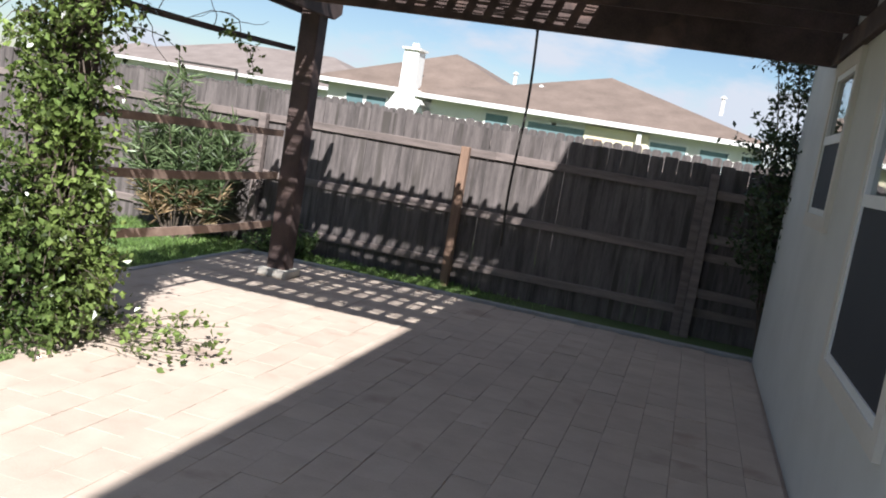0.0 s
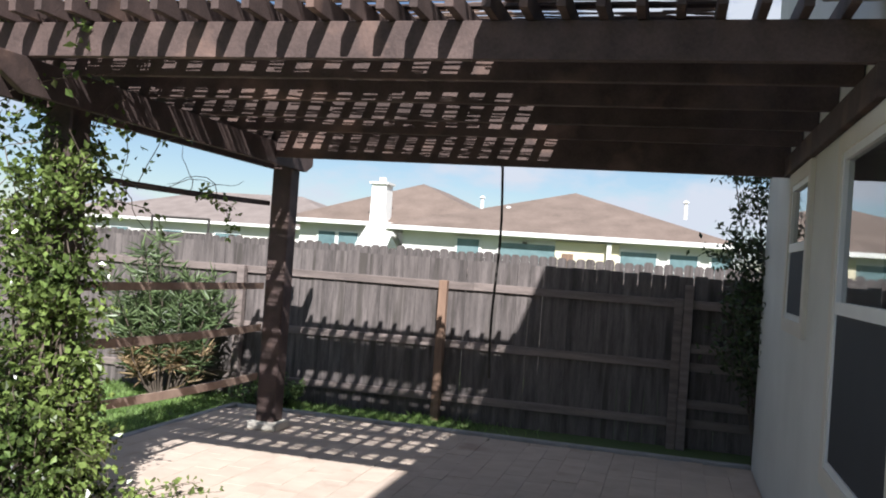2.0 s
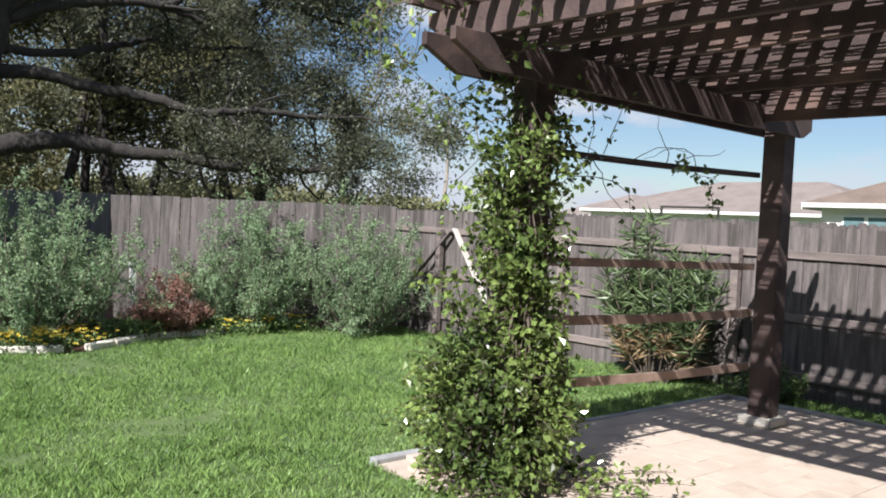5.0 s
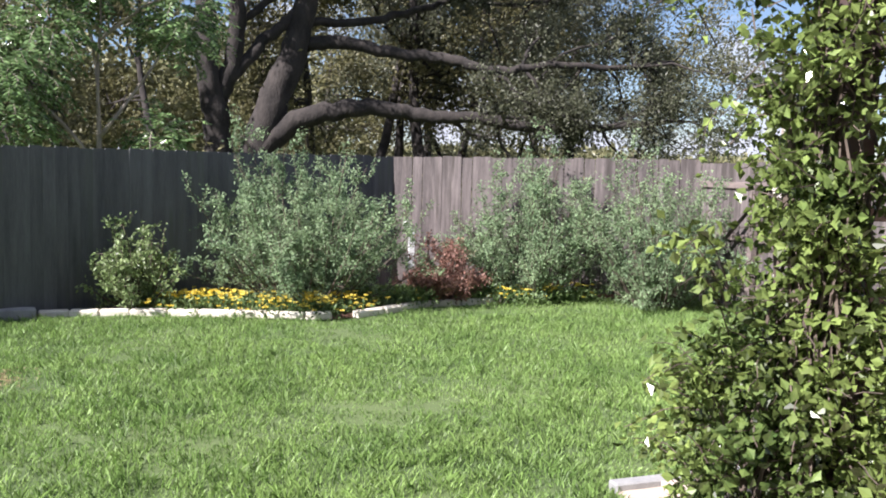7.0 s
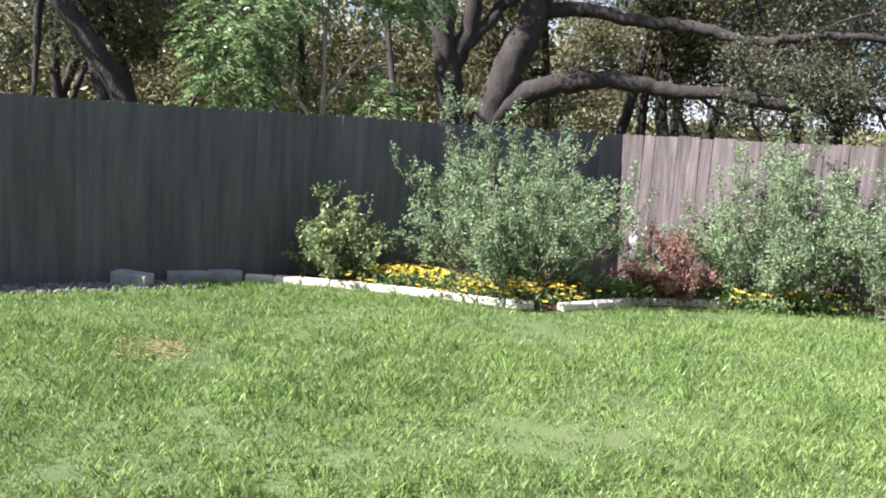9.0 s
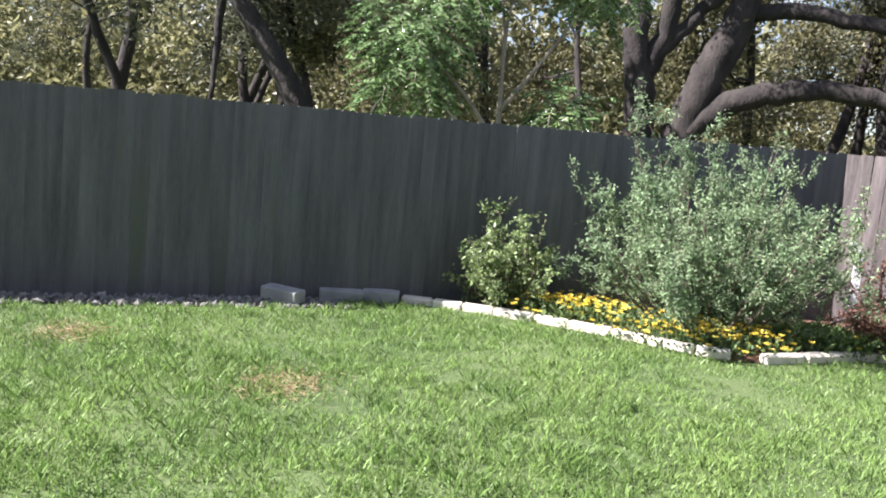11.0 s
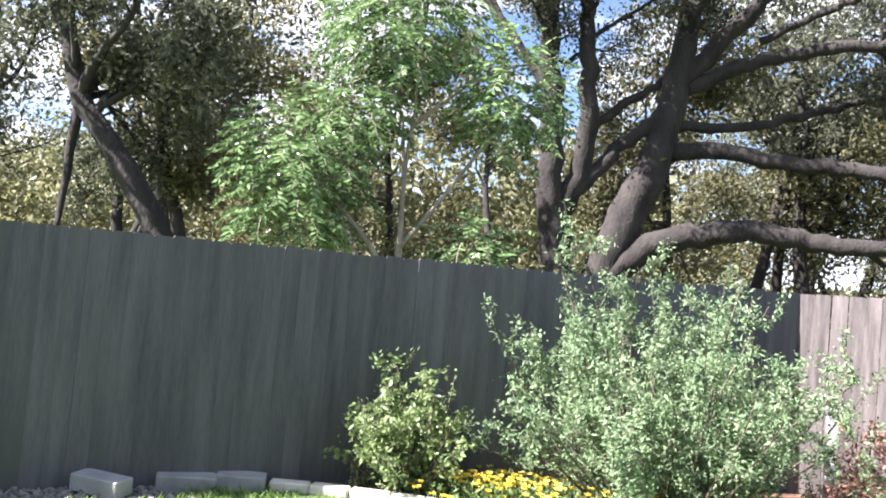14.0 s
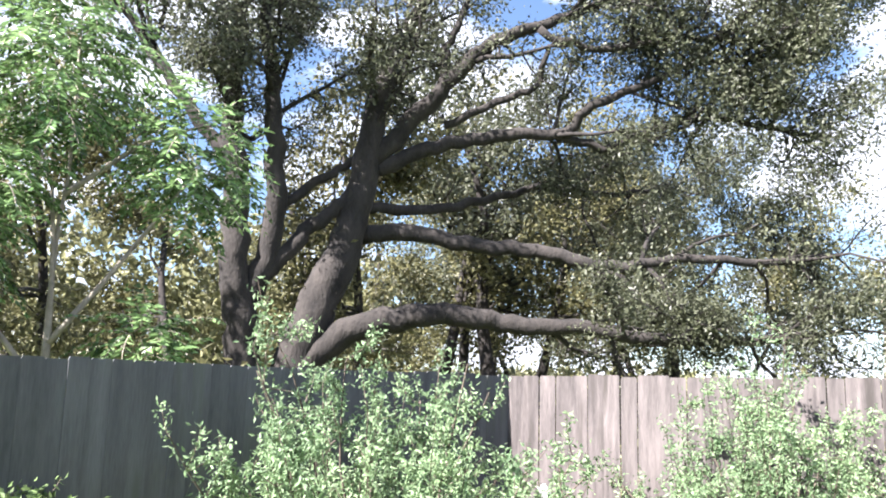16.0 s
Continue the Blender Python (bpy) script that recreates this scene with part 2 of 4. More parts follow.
# building tools
class Shape:
    """Gathers vertices and faces of one mesh."""

    def __init__(self):
        self.v, self.f, self.n = [], [], 0

    def add(self, verts, faces):
        self.v.append(np.asarray(verts, float).reshape(-1, 3))
        self.f.extend([tuple(i + self.n for i in face) for face in faces])
        self.n += len(self.v[-1])
        return self

    def box(self, a, b, m=None):
        x0, y0, z0, x1, y1, z1 = *a, *b
        v = np.array([(x0, y0, z0), (x1, y0, z0), (x1, y1, z0), (x0, y1, z0), (x0, y0, z1), (x1, y0, z1), (x1, y1, z1), (x0, y1, z1)])
        if m is not None:
            v = np.array([m @ Vector(p) for p in v])
        return self.add(v, [(3, 2, 1, 0), (4, 5, 6, 7), (0, 1, 5, 4), (1, 2, 6, 5), (2, 3, 7, 6), (3, 0, 4, 7)])

    def beam(self, a, b, w, h, up=(0, 0, 1)):
        """A bar from a to b, w wide and h high about its axis."""
        a, b = np.array(a, float), np.array(b, float)
        d = (b - a) / np.linalg.norm(b - a)
        s = np.cross(d, up)
        s /= np.linalg.norm(s)
        u = np.cross(s, d)
        v = [q + s * w / 2 * i + u * h / 2 * j for q in (a, b) for i, j in ((-1, -1), (1, -1), (1, 1), (-1, 1))]
        return self.add(v, [(0, 1, 2, 3), (7, 6, 5, 4), (0, 4, 5, 1), (1, 5, 6, 2), (2, 6, 7, 3), (3, 7, 4, 0)])

    def prism(self, outline, m, depth):
        """An outline in the xz plane, pushed along y by depth, put at m."""
        k = len(outline)
        v = [m @ Vector((x, y, z)) for y in (0, depth) for x, z in outline]
        faces = [tuple(range(k)), tuple(range(2 * k - 1, k - 1, -1))]
        return self.add(np.array(v), faces + [((i + 1) % k, i, i + k, (i + 1) % k + k) for i in range(k)])

    def tube(self, line, radii, sides=6):
        line = np.asarray(line, float)
        d = np.gradient(line, axis=0)
        d /= np.linalg.norm(d, axis=1)[:, None] + 1e-9
        ref = np.array((0.31, 0.95, 0.11)) if abs(d[0][2]) > 0.7 else np.array((0.1, 0.15, 0.98))
        s = np.cross(d, ref)
        s /= np.linalg.norm(s, axis=1)[:, None] + 1e-9
        u = np.cross(s, d)
        a = np.linspace(0, 2 * math.pi, sides, endpoint=False)
        r = np.asarray(radii, float)[:, None, None]
        v = line[:, None] + r * (np.cos(a)[None, :, None] * s[:, None] + np.sin(a)[None, :, None] * u[:, None])
        faces = [(i * sides + j, i * sides + (j + 1) % sides, (i + 1) * sides + (j + 1) % sides, (i + 1) * sides + j) for i in range(len(line) - 1) for j in range(sides)]
        faces += [tuple(range(sides - 1, -1, -1)), tuple((len(line) - 1) * sides + j for j in range(sides))]
        return self.add(v.reshape(-1, 3), faces)

    def leaves(self, at, along, length, width, fold=0.18):
        """A folded four-cornered leaf at each place, along its own direction."""
        at, along = np.asarray(at, float), np.asarray(along, float)
        k = len(at)
        along = along / (np.linalg.norm(along, axis=1)[:, None] + 1e-9)
        side = np.cross(along, rng.normal(size=(k, 3)))
        side /= np.linalg.norm(side, axis=1)[:, None] + 1e-9
        up = np.cross(side, along)
        length, width = np.broadcast_to(length, k)[:, None], np.broadcast_to(width, k)[:, None]
        mid = at + along * length * 0.45 + up * width * fold
        v = np.stack([at, mid + side * width / 2, at + along * length, mid - side * width / 2], 1).reshape(-1, 3)
        i = (np.arange(k) * 4)[:, None] + np.array((0, 1, 2, 3))
        self.v.append(v)
        self.f.extend(map(tuple, (i + self.n).tolist()))
        self.n += len(v)
        return self

    def mesh(self, name, mat, bevel=0.0, smooth=False):
        data = bpy.data.meshes.new(name)
        data.from_pydata(np.concatenate(self.v).tolist(), [], self.f)
        if bevel:
            bm = bmesh.new()
            bm.from_mesh(data)
            bmesh.ops.bevel(bm, geom=bm.edges[:], offset=bevel, segments=1, affect="EDGES")
            bm.to_mesh(data)
            bm.free()
        if smooth:
            data.polygons.foreach_set("use_smooth", [True] * len(data.polygons))
        data.materials.append(mat)
        return data


def thing(name, base, label, category, group="", kind=""):
    ob = new(name)
    ob.empty_display_size = 0.2
    ob.matrix_world = Matrix.Translation(base)
    return tagged(ob, label, category, group, kind)


def hang(ob, parent):
    ob.parent = parent
    root = parent
    while root.parent:
        root = root.parent
    if root is parent:
        ob.matrix_parent_inverse = parent.matrix_basis.inverted()
    return ob


def part(name, shape, mat, parent, label="", bevel=0.0, smooth=False):
    """One mesh, given in world places, under a thing or a part."""
    return tagged(hang(new(name, shape.mesh(name, mat, bevel, smooth)), parent), label)


def single(name, shape, mat, label, category, group="", kind="", bevel=0.0, smooth=False):
    return tagged(new(name, shape.mesh(name, mat, bevel, smooth)), label, category, group, kind)


rng = np.random.default_rng(7)


def spread(k, low, high):
    return rng.uniform(low, high, size=(k, 3))


def ground_z(x, y):
    """The lawn falls gently from the patio to the back fence."""
    return -0.045 - 0.0145 * np.clip(-2.9 - np.asarray(x, float), 0, 9)


# ground, lawn and patio
def build_ground():
    xs = np.concatenate([[-3000, -600, -150, -60, -35, -22, -15], np.arange(-12, 3.1, 0.5), [8, 20, 60, 200, 600, 3000]])
    ys = np.concatenate([[-3000, -600, -150, -60, -25], np.arange(-12, 8.1, 0.5), [12, 20, 40, 80, 200, 600, 3000]])
    gx, gy = np.meshgrid(xs, ys, indexing="ij")
    gz = ground_z(gx, gy) + np.where((gx < -3.2) & (gx > -11), rng.normal(size=gx.shape) * 0.008, 0)
    k = len(ys)
    faces = [(i * k + j, (i + 1) * k + j, (i + 1) * k + j + 1, i * k + j + 1) for i in range(len(xs) - 1) for j in range(k - 1)]
    s = Shape().add(np.stack([gx, gy, gz], -1), faces)
    single("ground", s, GROUND, "green turf ground with dry brown patches", "ground", kind="structure", smooth=True)


def left_fence_x(y):
    y = np.asarray(y, float)
    return np.where(y > -0.55, -11.75 + (3.6 - y) * 0.41, -10.05 + (-0.55 - y) * 0.6)


def build_dry_grass():
    """Small worn spots of straw in the lawn."""
    s = Shape()
    for cx, cy, wide in ((-6.48, -1.09, 0.3), (-7.0, -2.84, 0.25)):
        k = int(3200 * wide)
        p = np.stack([cx + rng.normal(size=k) * wide * 0.6, cy + rng.normal(size=k) * wide * 0.5, np.zeros(k)], 1)
        p[:, 2] = ground_z(p[:, 0], p[:, 1]) + rng.uniform(0.005, 0.04, k)
        s.leaves(p, rng.normal(size=(k, 3)) * (1, 1, 0.3), rng.uniform(0.03, 0.08, k), 0.006)
    single("dry_grass", s, DRY_BLADE, "small worn spots of dry straw grass", "grass", kind="stuff")


def build_grass():
    k = 520000
    x, y = rng.uniform(-11.0, 1.9, k), rng.uniform(-7.5, 7.35, k)
    near = np.hypot(x + 1, y - 0.5)
    keep = rng.uniform(size=k) < np.clip(1.35 - near * 0.085, 0.35, 1)
    keep &= (x < -3.26) | ((y < 2.2) & (x < -2.13)) | ((y > 6.72) & (x < -0.75 + rng.normal(size=k) * 0.35))
    edging = np.interp(y, EDGE_Y, EDGE_X)
    keep &= x > edging + 0.09
    keep &= ~((y < -1.5) & (x < left_fence_x(y) + 0.5))
    bare = np.array([noise.noise(Vector((px * 0.7, py * 0.7, 3.0))) for px, py in zip(x, y)])
    keep &= rng.uniform(size=k) > np.clip(1.0 - np.hypot((x + 6.4) / 0.55, (y + 0.75) / 0.4), 0, 0.75)
    x, y, bare = x[keep], y[keep], bare[keep]
    k = len(x)
    a = rng.uniform(0, 2 * math.pi, k)
    tuft = np.array([noise.noise(Vector((px * 5, py * 5, 9.0))) for px, py in zip(x, y)])
    h = rng.uniform(0.025, 0.068, k) * (1 + 0.9 * tuft) * (1 - 0.35 * np.clip(bare * 2, -0.3, 1))
    lean = rng.uniform(0.2, 1.15, k) * h
    w = rng.uniform(0.0045, 0.009, k)
    p = np.stack([x, y, ground_z(x, y) - 0.004], 1)
    side = np.stack([np.cos(a), np.sin(a), np.zeros(k)], 1) * w[:, None] / 2
    b = a + rng.normal(1.57, 0.6, k)
    out = np.stack([np.cos(b) * lean, np.sin(b) * lean, h], 1)
    v = np.stack([p - side, p + side, p + out * (0.55, 0.55, 0.7) + side * 0.8, p + out, p + out * (0.55, 0.55, 0.7) - side * 0.8], 1)
    s = Shape()
    s.v.append(v.reshape(-1, 3))
    s.f = ((np.arange(k) * 5)[:, None] + np.arange(5)).tolist()
    s.n = 5 * k
    single("lawn_grass", s, GRASS_BLADE, "bright green uneven lawn grass blades", "grass", kind="stuff")


EDGE_Y = np.array((-3.0, -1.6, -0.82, 0.1, 0.98, 1.79, 2.37, 2.85, 3.38, 4.3, 4.9, 5.9, 7.3))
EDGE_X = np.array((-8.9, -9.45, -9.72, -9.62, -9.36, -9.0, -8.95, -9.28, -9.65, -9.78, -9.9, -10.05, -9.6))


def build_patio():
    base = Shape().box((-2.12, -6.0, -0.16), (2.09, 2.2, -0.03)).box((-3.15, 2.2, -0.16), (2.09, 6.62, -0.03))
    patio = single("patio", base, JOINT, "tan concrete paver patio with sanded joints", "patio", kind="structure")
    kerb = Shape()
    kerb.box((-3.23, 2.2, -0.16), (-3.15, 6.70, 0.006)).box((-3.15, 6.62, -0.16), (2.09, 6.70, 0.006))
    part("patio_border", kerb, GREY_BLOCK, patio, "pale concrete patio border", bevel=0.008)
    return patio


def build_pavers(patio):
    """Pavers in running bond; the ones beside the walk are parts of their own."""
    w, d, gap = 0.2, 0.3, 0.0018
    kinds = []
    for i in range(5):
        s = Shape()
        a, b = w / 2 - gap / 2, d / 2 - gap / 2
        c = 0.0016
        s.add([(-a, -b, -0.04), (a, -b, -0.04), (a, b, -0.04), (-a, b, -0.04), (-a, -b, -c), (a, -b, -c), (a, b, -c), (-a, b, -c),
               (-a + c, -b + c, 0), (a - c, -b + c, 0), (a - c, b - c, 0), (-a + c, b - c, 0)],
              [(8, 9, 10, 11)] + [(j, (j + 1) % 4, 4 + (j + 1) % 4, 4 + j) for j in range(4)] + [(4 + j, 4 + (j + 1) % 4, 8 + (j + 1) % 4, 8 + j) for j in range(4)])
        kinds.append(s)
    meshes = [s.mesh("paver", PAVER) for s in kinds]
    rest, made, i = Shape(), 0, 0
    spots = []
    for col in range(26):
        x = -3.145 + w * (col + 0.5)
        y = -5.95 + (d / 2 if col % 2 else 0.0) + d / 2
        while y < 6.6:
            if y + d / 2 < 6.63 and x < 2.0 and (x > -2.04 or y - d / 2 > 2.2):
                spots.append((x, y))
            y += d
    for x, y in spots:
        m = pose(x, y, rng.normal() * 0.0012, rng.normal() * 0.25, rng.normal() * 0.25, rng.normal() * 0.3)
        if made < 300 and x > -2.7 and 1.6 < y < 5.6:
            ob = hang(new("paver", meshes[made % 5]), patio)
            ob.matrix_basis = m
            made += 1
        else:
            v = [m @ Vector(p) for p in kinds[0].v[0]]
            rest.add(np.array(v), kinds[0].f)
    tagged(part("pavers", rest, PAVER_REST, patio), kind="stuff")


# fences
def board_mesh(w, h, t, mat, k):
    """A dog-eared picket with a slightly uneven top, its foot at zero."""
    s = Shape()
    c = 0.009
    e = h + (k % 4 - 1.5) * 0.003
    s.prism([(-w / 2, 0), (w / 2, 0), (w / 2, e - c), (w / 2 - c, e), (-w / 2 + c, e), (-w / 2, e - c)], Matrix(), t)
    return s.mesh("board", mat)


def build_fence(a, b, foot, top, mat, label, rails, group, out=1, gaps=0.003, w=0.139, posts=2.4, rail_mat=None, loose=1.0, shrunk=()):
    """Upright boards from a to b; rails and posts stand on the side given by out."""
    a, b = Vector((*a, 0)), Vector((*b, 0))
    run, along = (b - a).length, (b - a).normalized()
    face = Vector((-along.y, along.x, 0)) * out
    turn = math.degrees(math.atan2(along.y, along.x))
    fence = thing("fence", (a.x, a.y, foot[0]), label, "fence", group)
    kinds = [board_mesh(w, 1.0, 0.016, mat, k) for k in range(6)]
    count = int(run / (w + gaps))
    for k in range(count):
        f = (k + 0.5) / count
        z0, z1 = foot[0] + (foot[1] - foot[0]) * f, top[0] + (top[1] - top[0]) * f
        ob = hang(new("board", kinds[int(rng.integers(6))]), fence)
        p = a + along * run * f + face * rng.normal() * 0.002
        narrow = 0.98 if any(p.x > u and p.x < v for u, v in shrunk) else 1.0
        tall = z1 - z0 + rng.normal() * 0.006 * loose
        ob.matrix_basis = pose(p.x, p.y, z0, 0, rng.normal() * 0.22 * loose, turn) @ Matrix.Diagonal(((1 - 0.035 * rng.uniform() * loose) * narrow * run / count / (w + gaps), 1, tall, 1))
    for h in rails:
        za, zb = foot[0] + h * (top[0] - foot[0]), foot[1] + h * (top[1] - foot[1])
        n = max(1, round(run / posts))
        for k in range(n):
            p, q = a + along * run * k / n, a + along * run * (k + 1) / n
            s = Shape().beam((*(p + face * 0.027).xy, za + (zb - za) * k / n), (*(q + face * 0.027).xy, za + (zb - za) * (k + 1) / n + rng.normal() * 0.008), 0.038, 0.085)
            part("rail", s, rail_mat or RAIL_WOOD, fence, bevel=0.004)
    return fence, a, along, face, run


def build_fences():
    side, a, along, face, run = build_fence((3.6, 7.4), (-9.6, 7.4), (-0.1, -0.16), (1.70, 1.76), FENCE_WOOD,
                                            "weathered brown cedar picket fence with three rails", (0.175, 0.495, 0.842), "yard fences", out=1, gaps=0.0008, loose=0.45, shrunk=((0.68, 1.22), (0.0, 0.16)))
    for x, mat in ((-1.12, POST_WOOD), (-3.55, RAIL_WOOD), (-6.0, RAIL_WOOD), (-8.4, RAIL_WOOD), (1.36, RAIL_WOOD)):
        s = Shape().box((x - 0.045, 7.245, -0.2), (x + 0.045, 7.335, 1.48))
        part("post", s, mat, side, "brown square fence post" if mat is POST_WOOD else "", bevel=0.005)
    build_fence((-9.6, 7.38), (-11.75, 3.6), (-0.18, -0.19), (1.80, 1.76), FENCE_WOOD, "sunlit weathered brown board fence", (), "yard fences", out=1, loose=0.5)
    build_fence((-11.75, 3.6), (-10.05, -0.55), (-0.19, -0.16), (1.755, 1.70), FENCE_GREY, "shaded grey board fence behind the flower bed", (), "yard fences", out=1, gaps=0.0003, loose=0.05)
    build_fence((-10.05, -0.55), (-4.92, -9.1), (-0.16, -0.14), (1.70, 1.60), FENCE_GREY, "shaded grey board fence along the back yard", (), "yard fences", out=1, gaps=0.0003, loose=0.05)
    # leaning braces on the side fence
    s = Shape().beam((-8.1, 7.30, 1.5), (-7.2, 7.18, 0.45), 0.03, 0.09, (0, 1, 0))
    single("fence_brace", s, PALE_WOOD, "pale bare lumber brace leaning on the fence", "brace", bevel=0.004)
    s = Shape().beam((-8.17, 7.30, 1.46), (-9.0, 7.2, 0.62), 0.03, 0.08, (0, 1, 0))
    single("fence_brace", s, FENCE_WOOD, "dark weathered brace leaning on the fence", "brace", bevel=0.004)


def build_gate():
    gate = thing("gate", (1.36, 7.28, -0.12), "shaded wooden gate panel in the side fence", "gate")
    for z in (0.42, 0.98, 1.42):
        part("gate_rail", Shape().box((1.41, 7.28, z - 0.045), (2.6, 7.32, z + 0.045)), RAIL_WOOD, gate, bevel=0.004)
    part("gate_stile", Shape().box((1.41, 7.24, -0.05), (1.50, 7.28, 1.62)), RAIL_WOOD, gate, bevel=0.004)


def build_neighbour_fence():
    """The next yard's fence, seen over the top of the near one."""
    fence = thing("fence", (5, 11.5, -0.2), "weathered fence of the neighbouring yard", "fence", "neighbour fences")
    s = Shape()
    for k in range(170):
        x = 6 - k * 0.145
        h = 1.86 + rng.normal() * 0.012
        s.prism([(-0.07, -0.3), (0.07, -0.3), (0.07, h - 0.03), (0.04, h), (-0.04, h), (-0.07, h - 0.03)], pose(x, 11.5, 0), 0.016)
    tagged(part("boarding", s, FENCE_WOOD, fence), kind="stuff")
    part("cap_rail", Shape().box((-18.6, 11.44, 1.5), (6, 11.5, 1.59)), RAIL_WOOD, fence, bevel=0.004)


# the house beside the patio
WX, WALL_END = 2.09, 6.65


def build_house():
    openings = [(3.98, 4.80, 1.46, 2.40), (1.6, 2.87, 0.80, 2.38)]
    cuts = sorted({-10.0, WALL_END, *[o[0] for o in openings], *[o[1] for o in openings]})
    s = Shape()
    for y0, y1 in zip(cuts, cuts[1:]):
        z = -0.15
        for o in sorted((o for o in openings if o[0] <= y0 and y1 <= o[1]), key=lambda o: o[2]):
            s.box((WX, y0, z), (WX + 0.2, y1, o[2]))
            z = o[3]
        s.box((WX, y0, z), (WX + 0.2, y1, 5.9))
    s.box((WX + 0.2, WALL_END - 0.2, -0.15), (9, WALL_END, 5.9)).box((WX + 0.2, -10, -0.15), (9, -9.8, 5.9)).box((8.8, -9.8, -0.15), (9, WALL_END - 0.2, 5.9))
    single("wall_1", s, STUCCO, "pale painted stucco house wall with windows", "wall", kind="structure")
    # floor and ceiling carry the painted darkness of the room
    single("floor", Shape().box((WX + 0.2, -9.8, -0.1), (8.8, WALL_END - 0.2, 0.0)), DARK_ROOM, "house floor coloured dark like an unlit room", "floor", kind="structure")
    single("ceiling", Shape().box((WX + 0.2, -9.8, 2.6), (8.8, WALL_END - 0.2, 2.7)), DARK_ROOM, "house ceiling coloured dark like an unlit room", "ceiling", kind="structure")
    roof = Shape()
    x0, x1, y0, y1, z0 = 1.56, 9.3, -10.3, 6.85, 5.9
    roof.add([(x0, y0, z0), (x1, y0, z0), (x1, y1, z0), (x0, y1, z0), (x0, y0, z0 + 0.14), (x1, y0, z0 + 0.14), (x1, y1, z0 + 0.14), (x0, y1, z0 + 0.14), (5.5, -6.5, 7.4), (5.5, 2.8, 7.4)],
             [(3, 2, 1, 0), (0, 1, 5, 4), (1, 2, 6, 5), (2, 3, 7, 6), (3, 0, 4, 7), (4, 5, 8), (5, 6, 9, 8), (6, 7, 9), (7, 4, 8, 9)])
    single("roof", roof, SHINGLE, "brown shingled hip roof of the house", "roof", kind="structure")
    single("eave", Shape().box((1.84, -10, 2.97), (WX, 2.3, 3.2)), TRIM, "cream boxed eave on the house wall", "trim", kind="structure", bevel=0.006)
    for i, (y0, y1, z0, z1) in enumerate(openings):
        win = thing(f"window_{i + 1}", (WX, y0, z0), "white sash window with a dark insect screen", "window", kind="structure")
        band = Shape()
        t = 0.09
        for a, b in (((y0 - t, z1), (y1 + t, z1 + t)), ((y0 - t, z0 - t), (y1 + t, z0)), ((y0 - t, z0), (y0, z1)), ((y1, z0), (y1 + t, z1))):
            band.box((WX - 0.03, a[0], a[1]), (WX + 0.003, b[0], b[1]))
        part("window_trim", band, TRIM, win, "cream raised window trim")
        fr = Shape()
        e, x = 0.04, WX - 0.02
        mid = 1.955 if i == 0 else 1.60
        for a, b in (((y0, z1 - e), (y1, z1)), ((y0, z0), (y1, z0 + e)), ((y0, z0 + e), (y0 + e, z1 - e)), ((y1 - e, z0 + e), (y1, z1 - e)), ((y0 + e, mid - 0.03), (y1 - e, mid + 0.03))):
            fr.box((x, a[0], a[1]), (x + 0.06, b[0], b[1]))
        part("window_frame", fr, FRAME, win)
        for za, zb in ((z0 + e, mid - 0.03), (mid + 0.03, z1 - e)):
            pane = part("pane", Shape().box((x + 0.022, y0 + e, za), (x + 0.028, y1 - e, zb)), GLASS, win)
            pane.visible_shadow = False
        part("insect_screen", Shape().box((x + 0.008, y0 + e, z0 + e), (x + 0.011, y1 - e, mid - 0.03)), SCREEN, win, "dark insect screen over the lower sash")
        # dark sheet added behind the panes, standing in for the room's shade
        backing = Shape().box((x + 0.22, y0 - 0.1, z0 - 0.1), (x + 0.24, y1 + 0.1, z1 + 0.1))
        part("roller_blind", backing, DARK_ROOM, win, "dark sheet added behind the glass for the unlit room")


build_ground()
build_fences()
build_gate()
build_neighbour_fence()
build_house()
PATIO = build_patio()


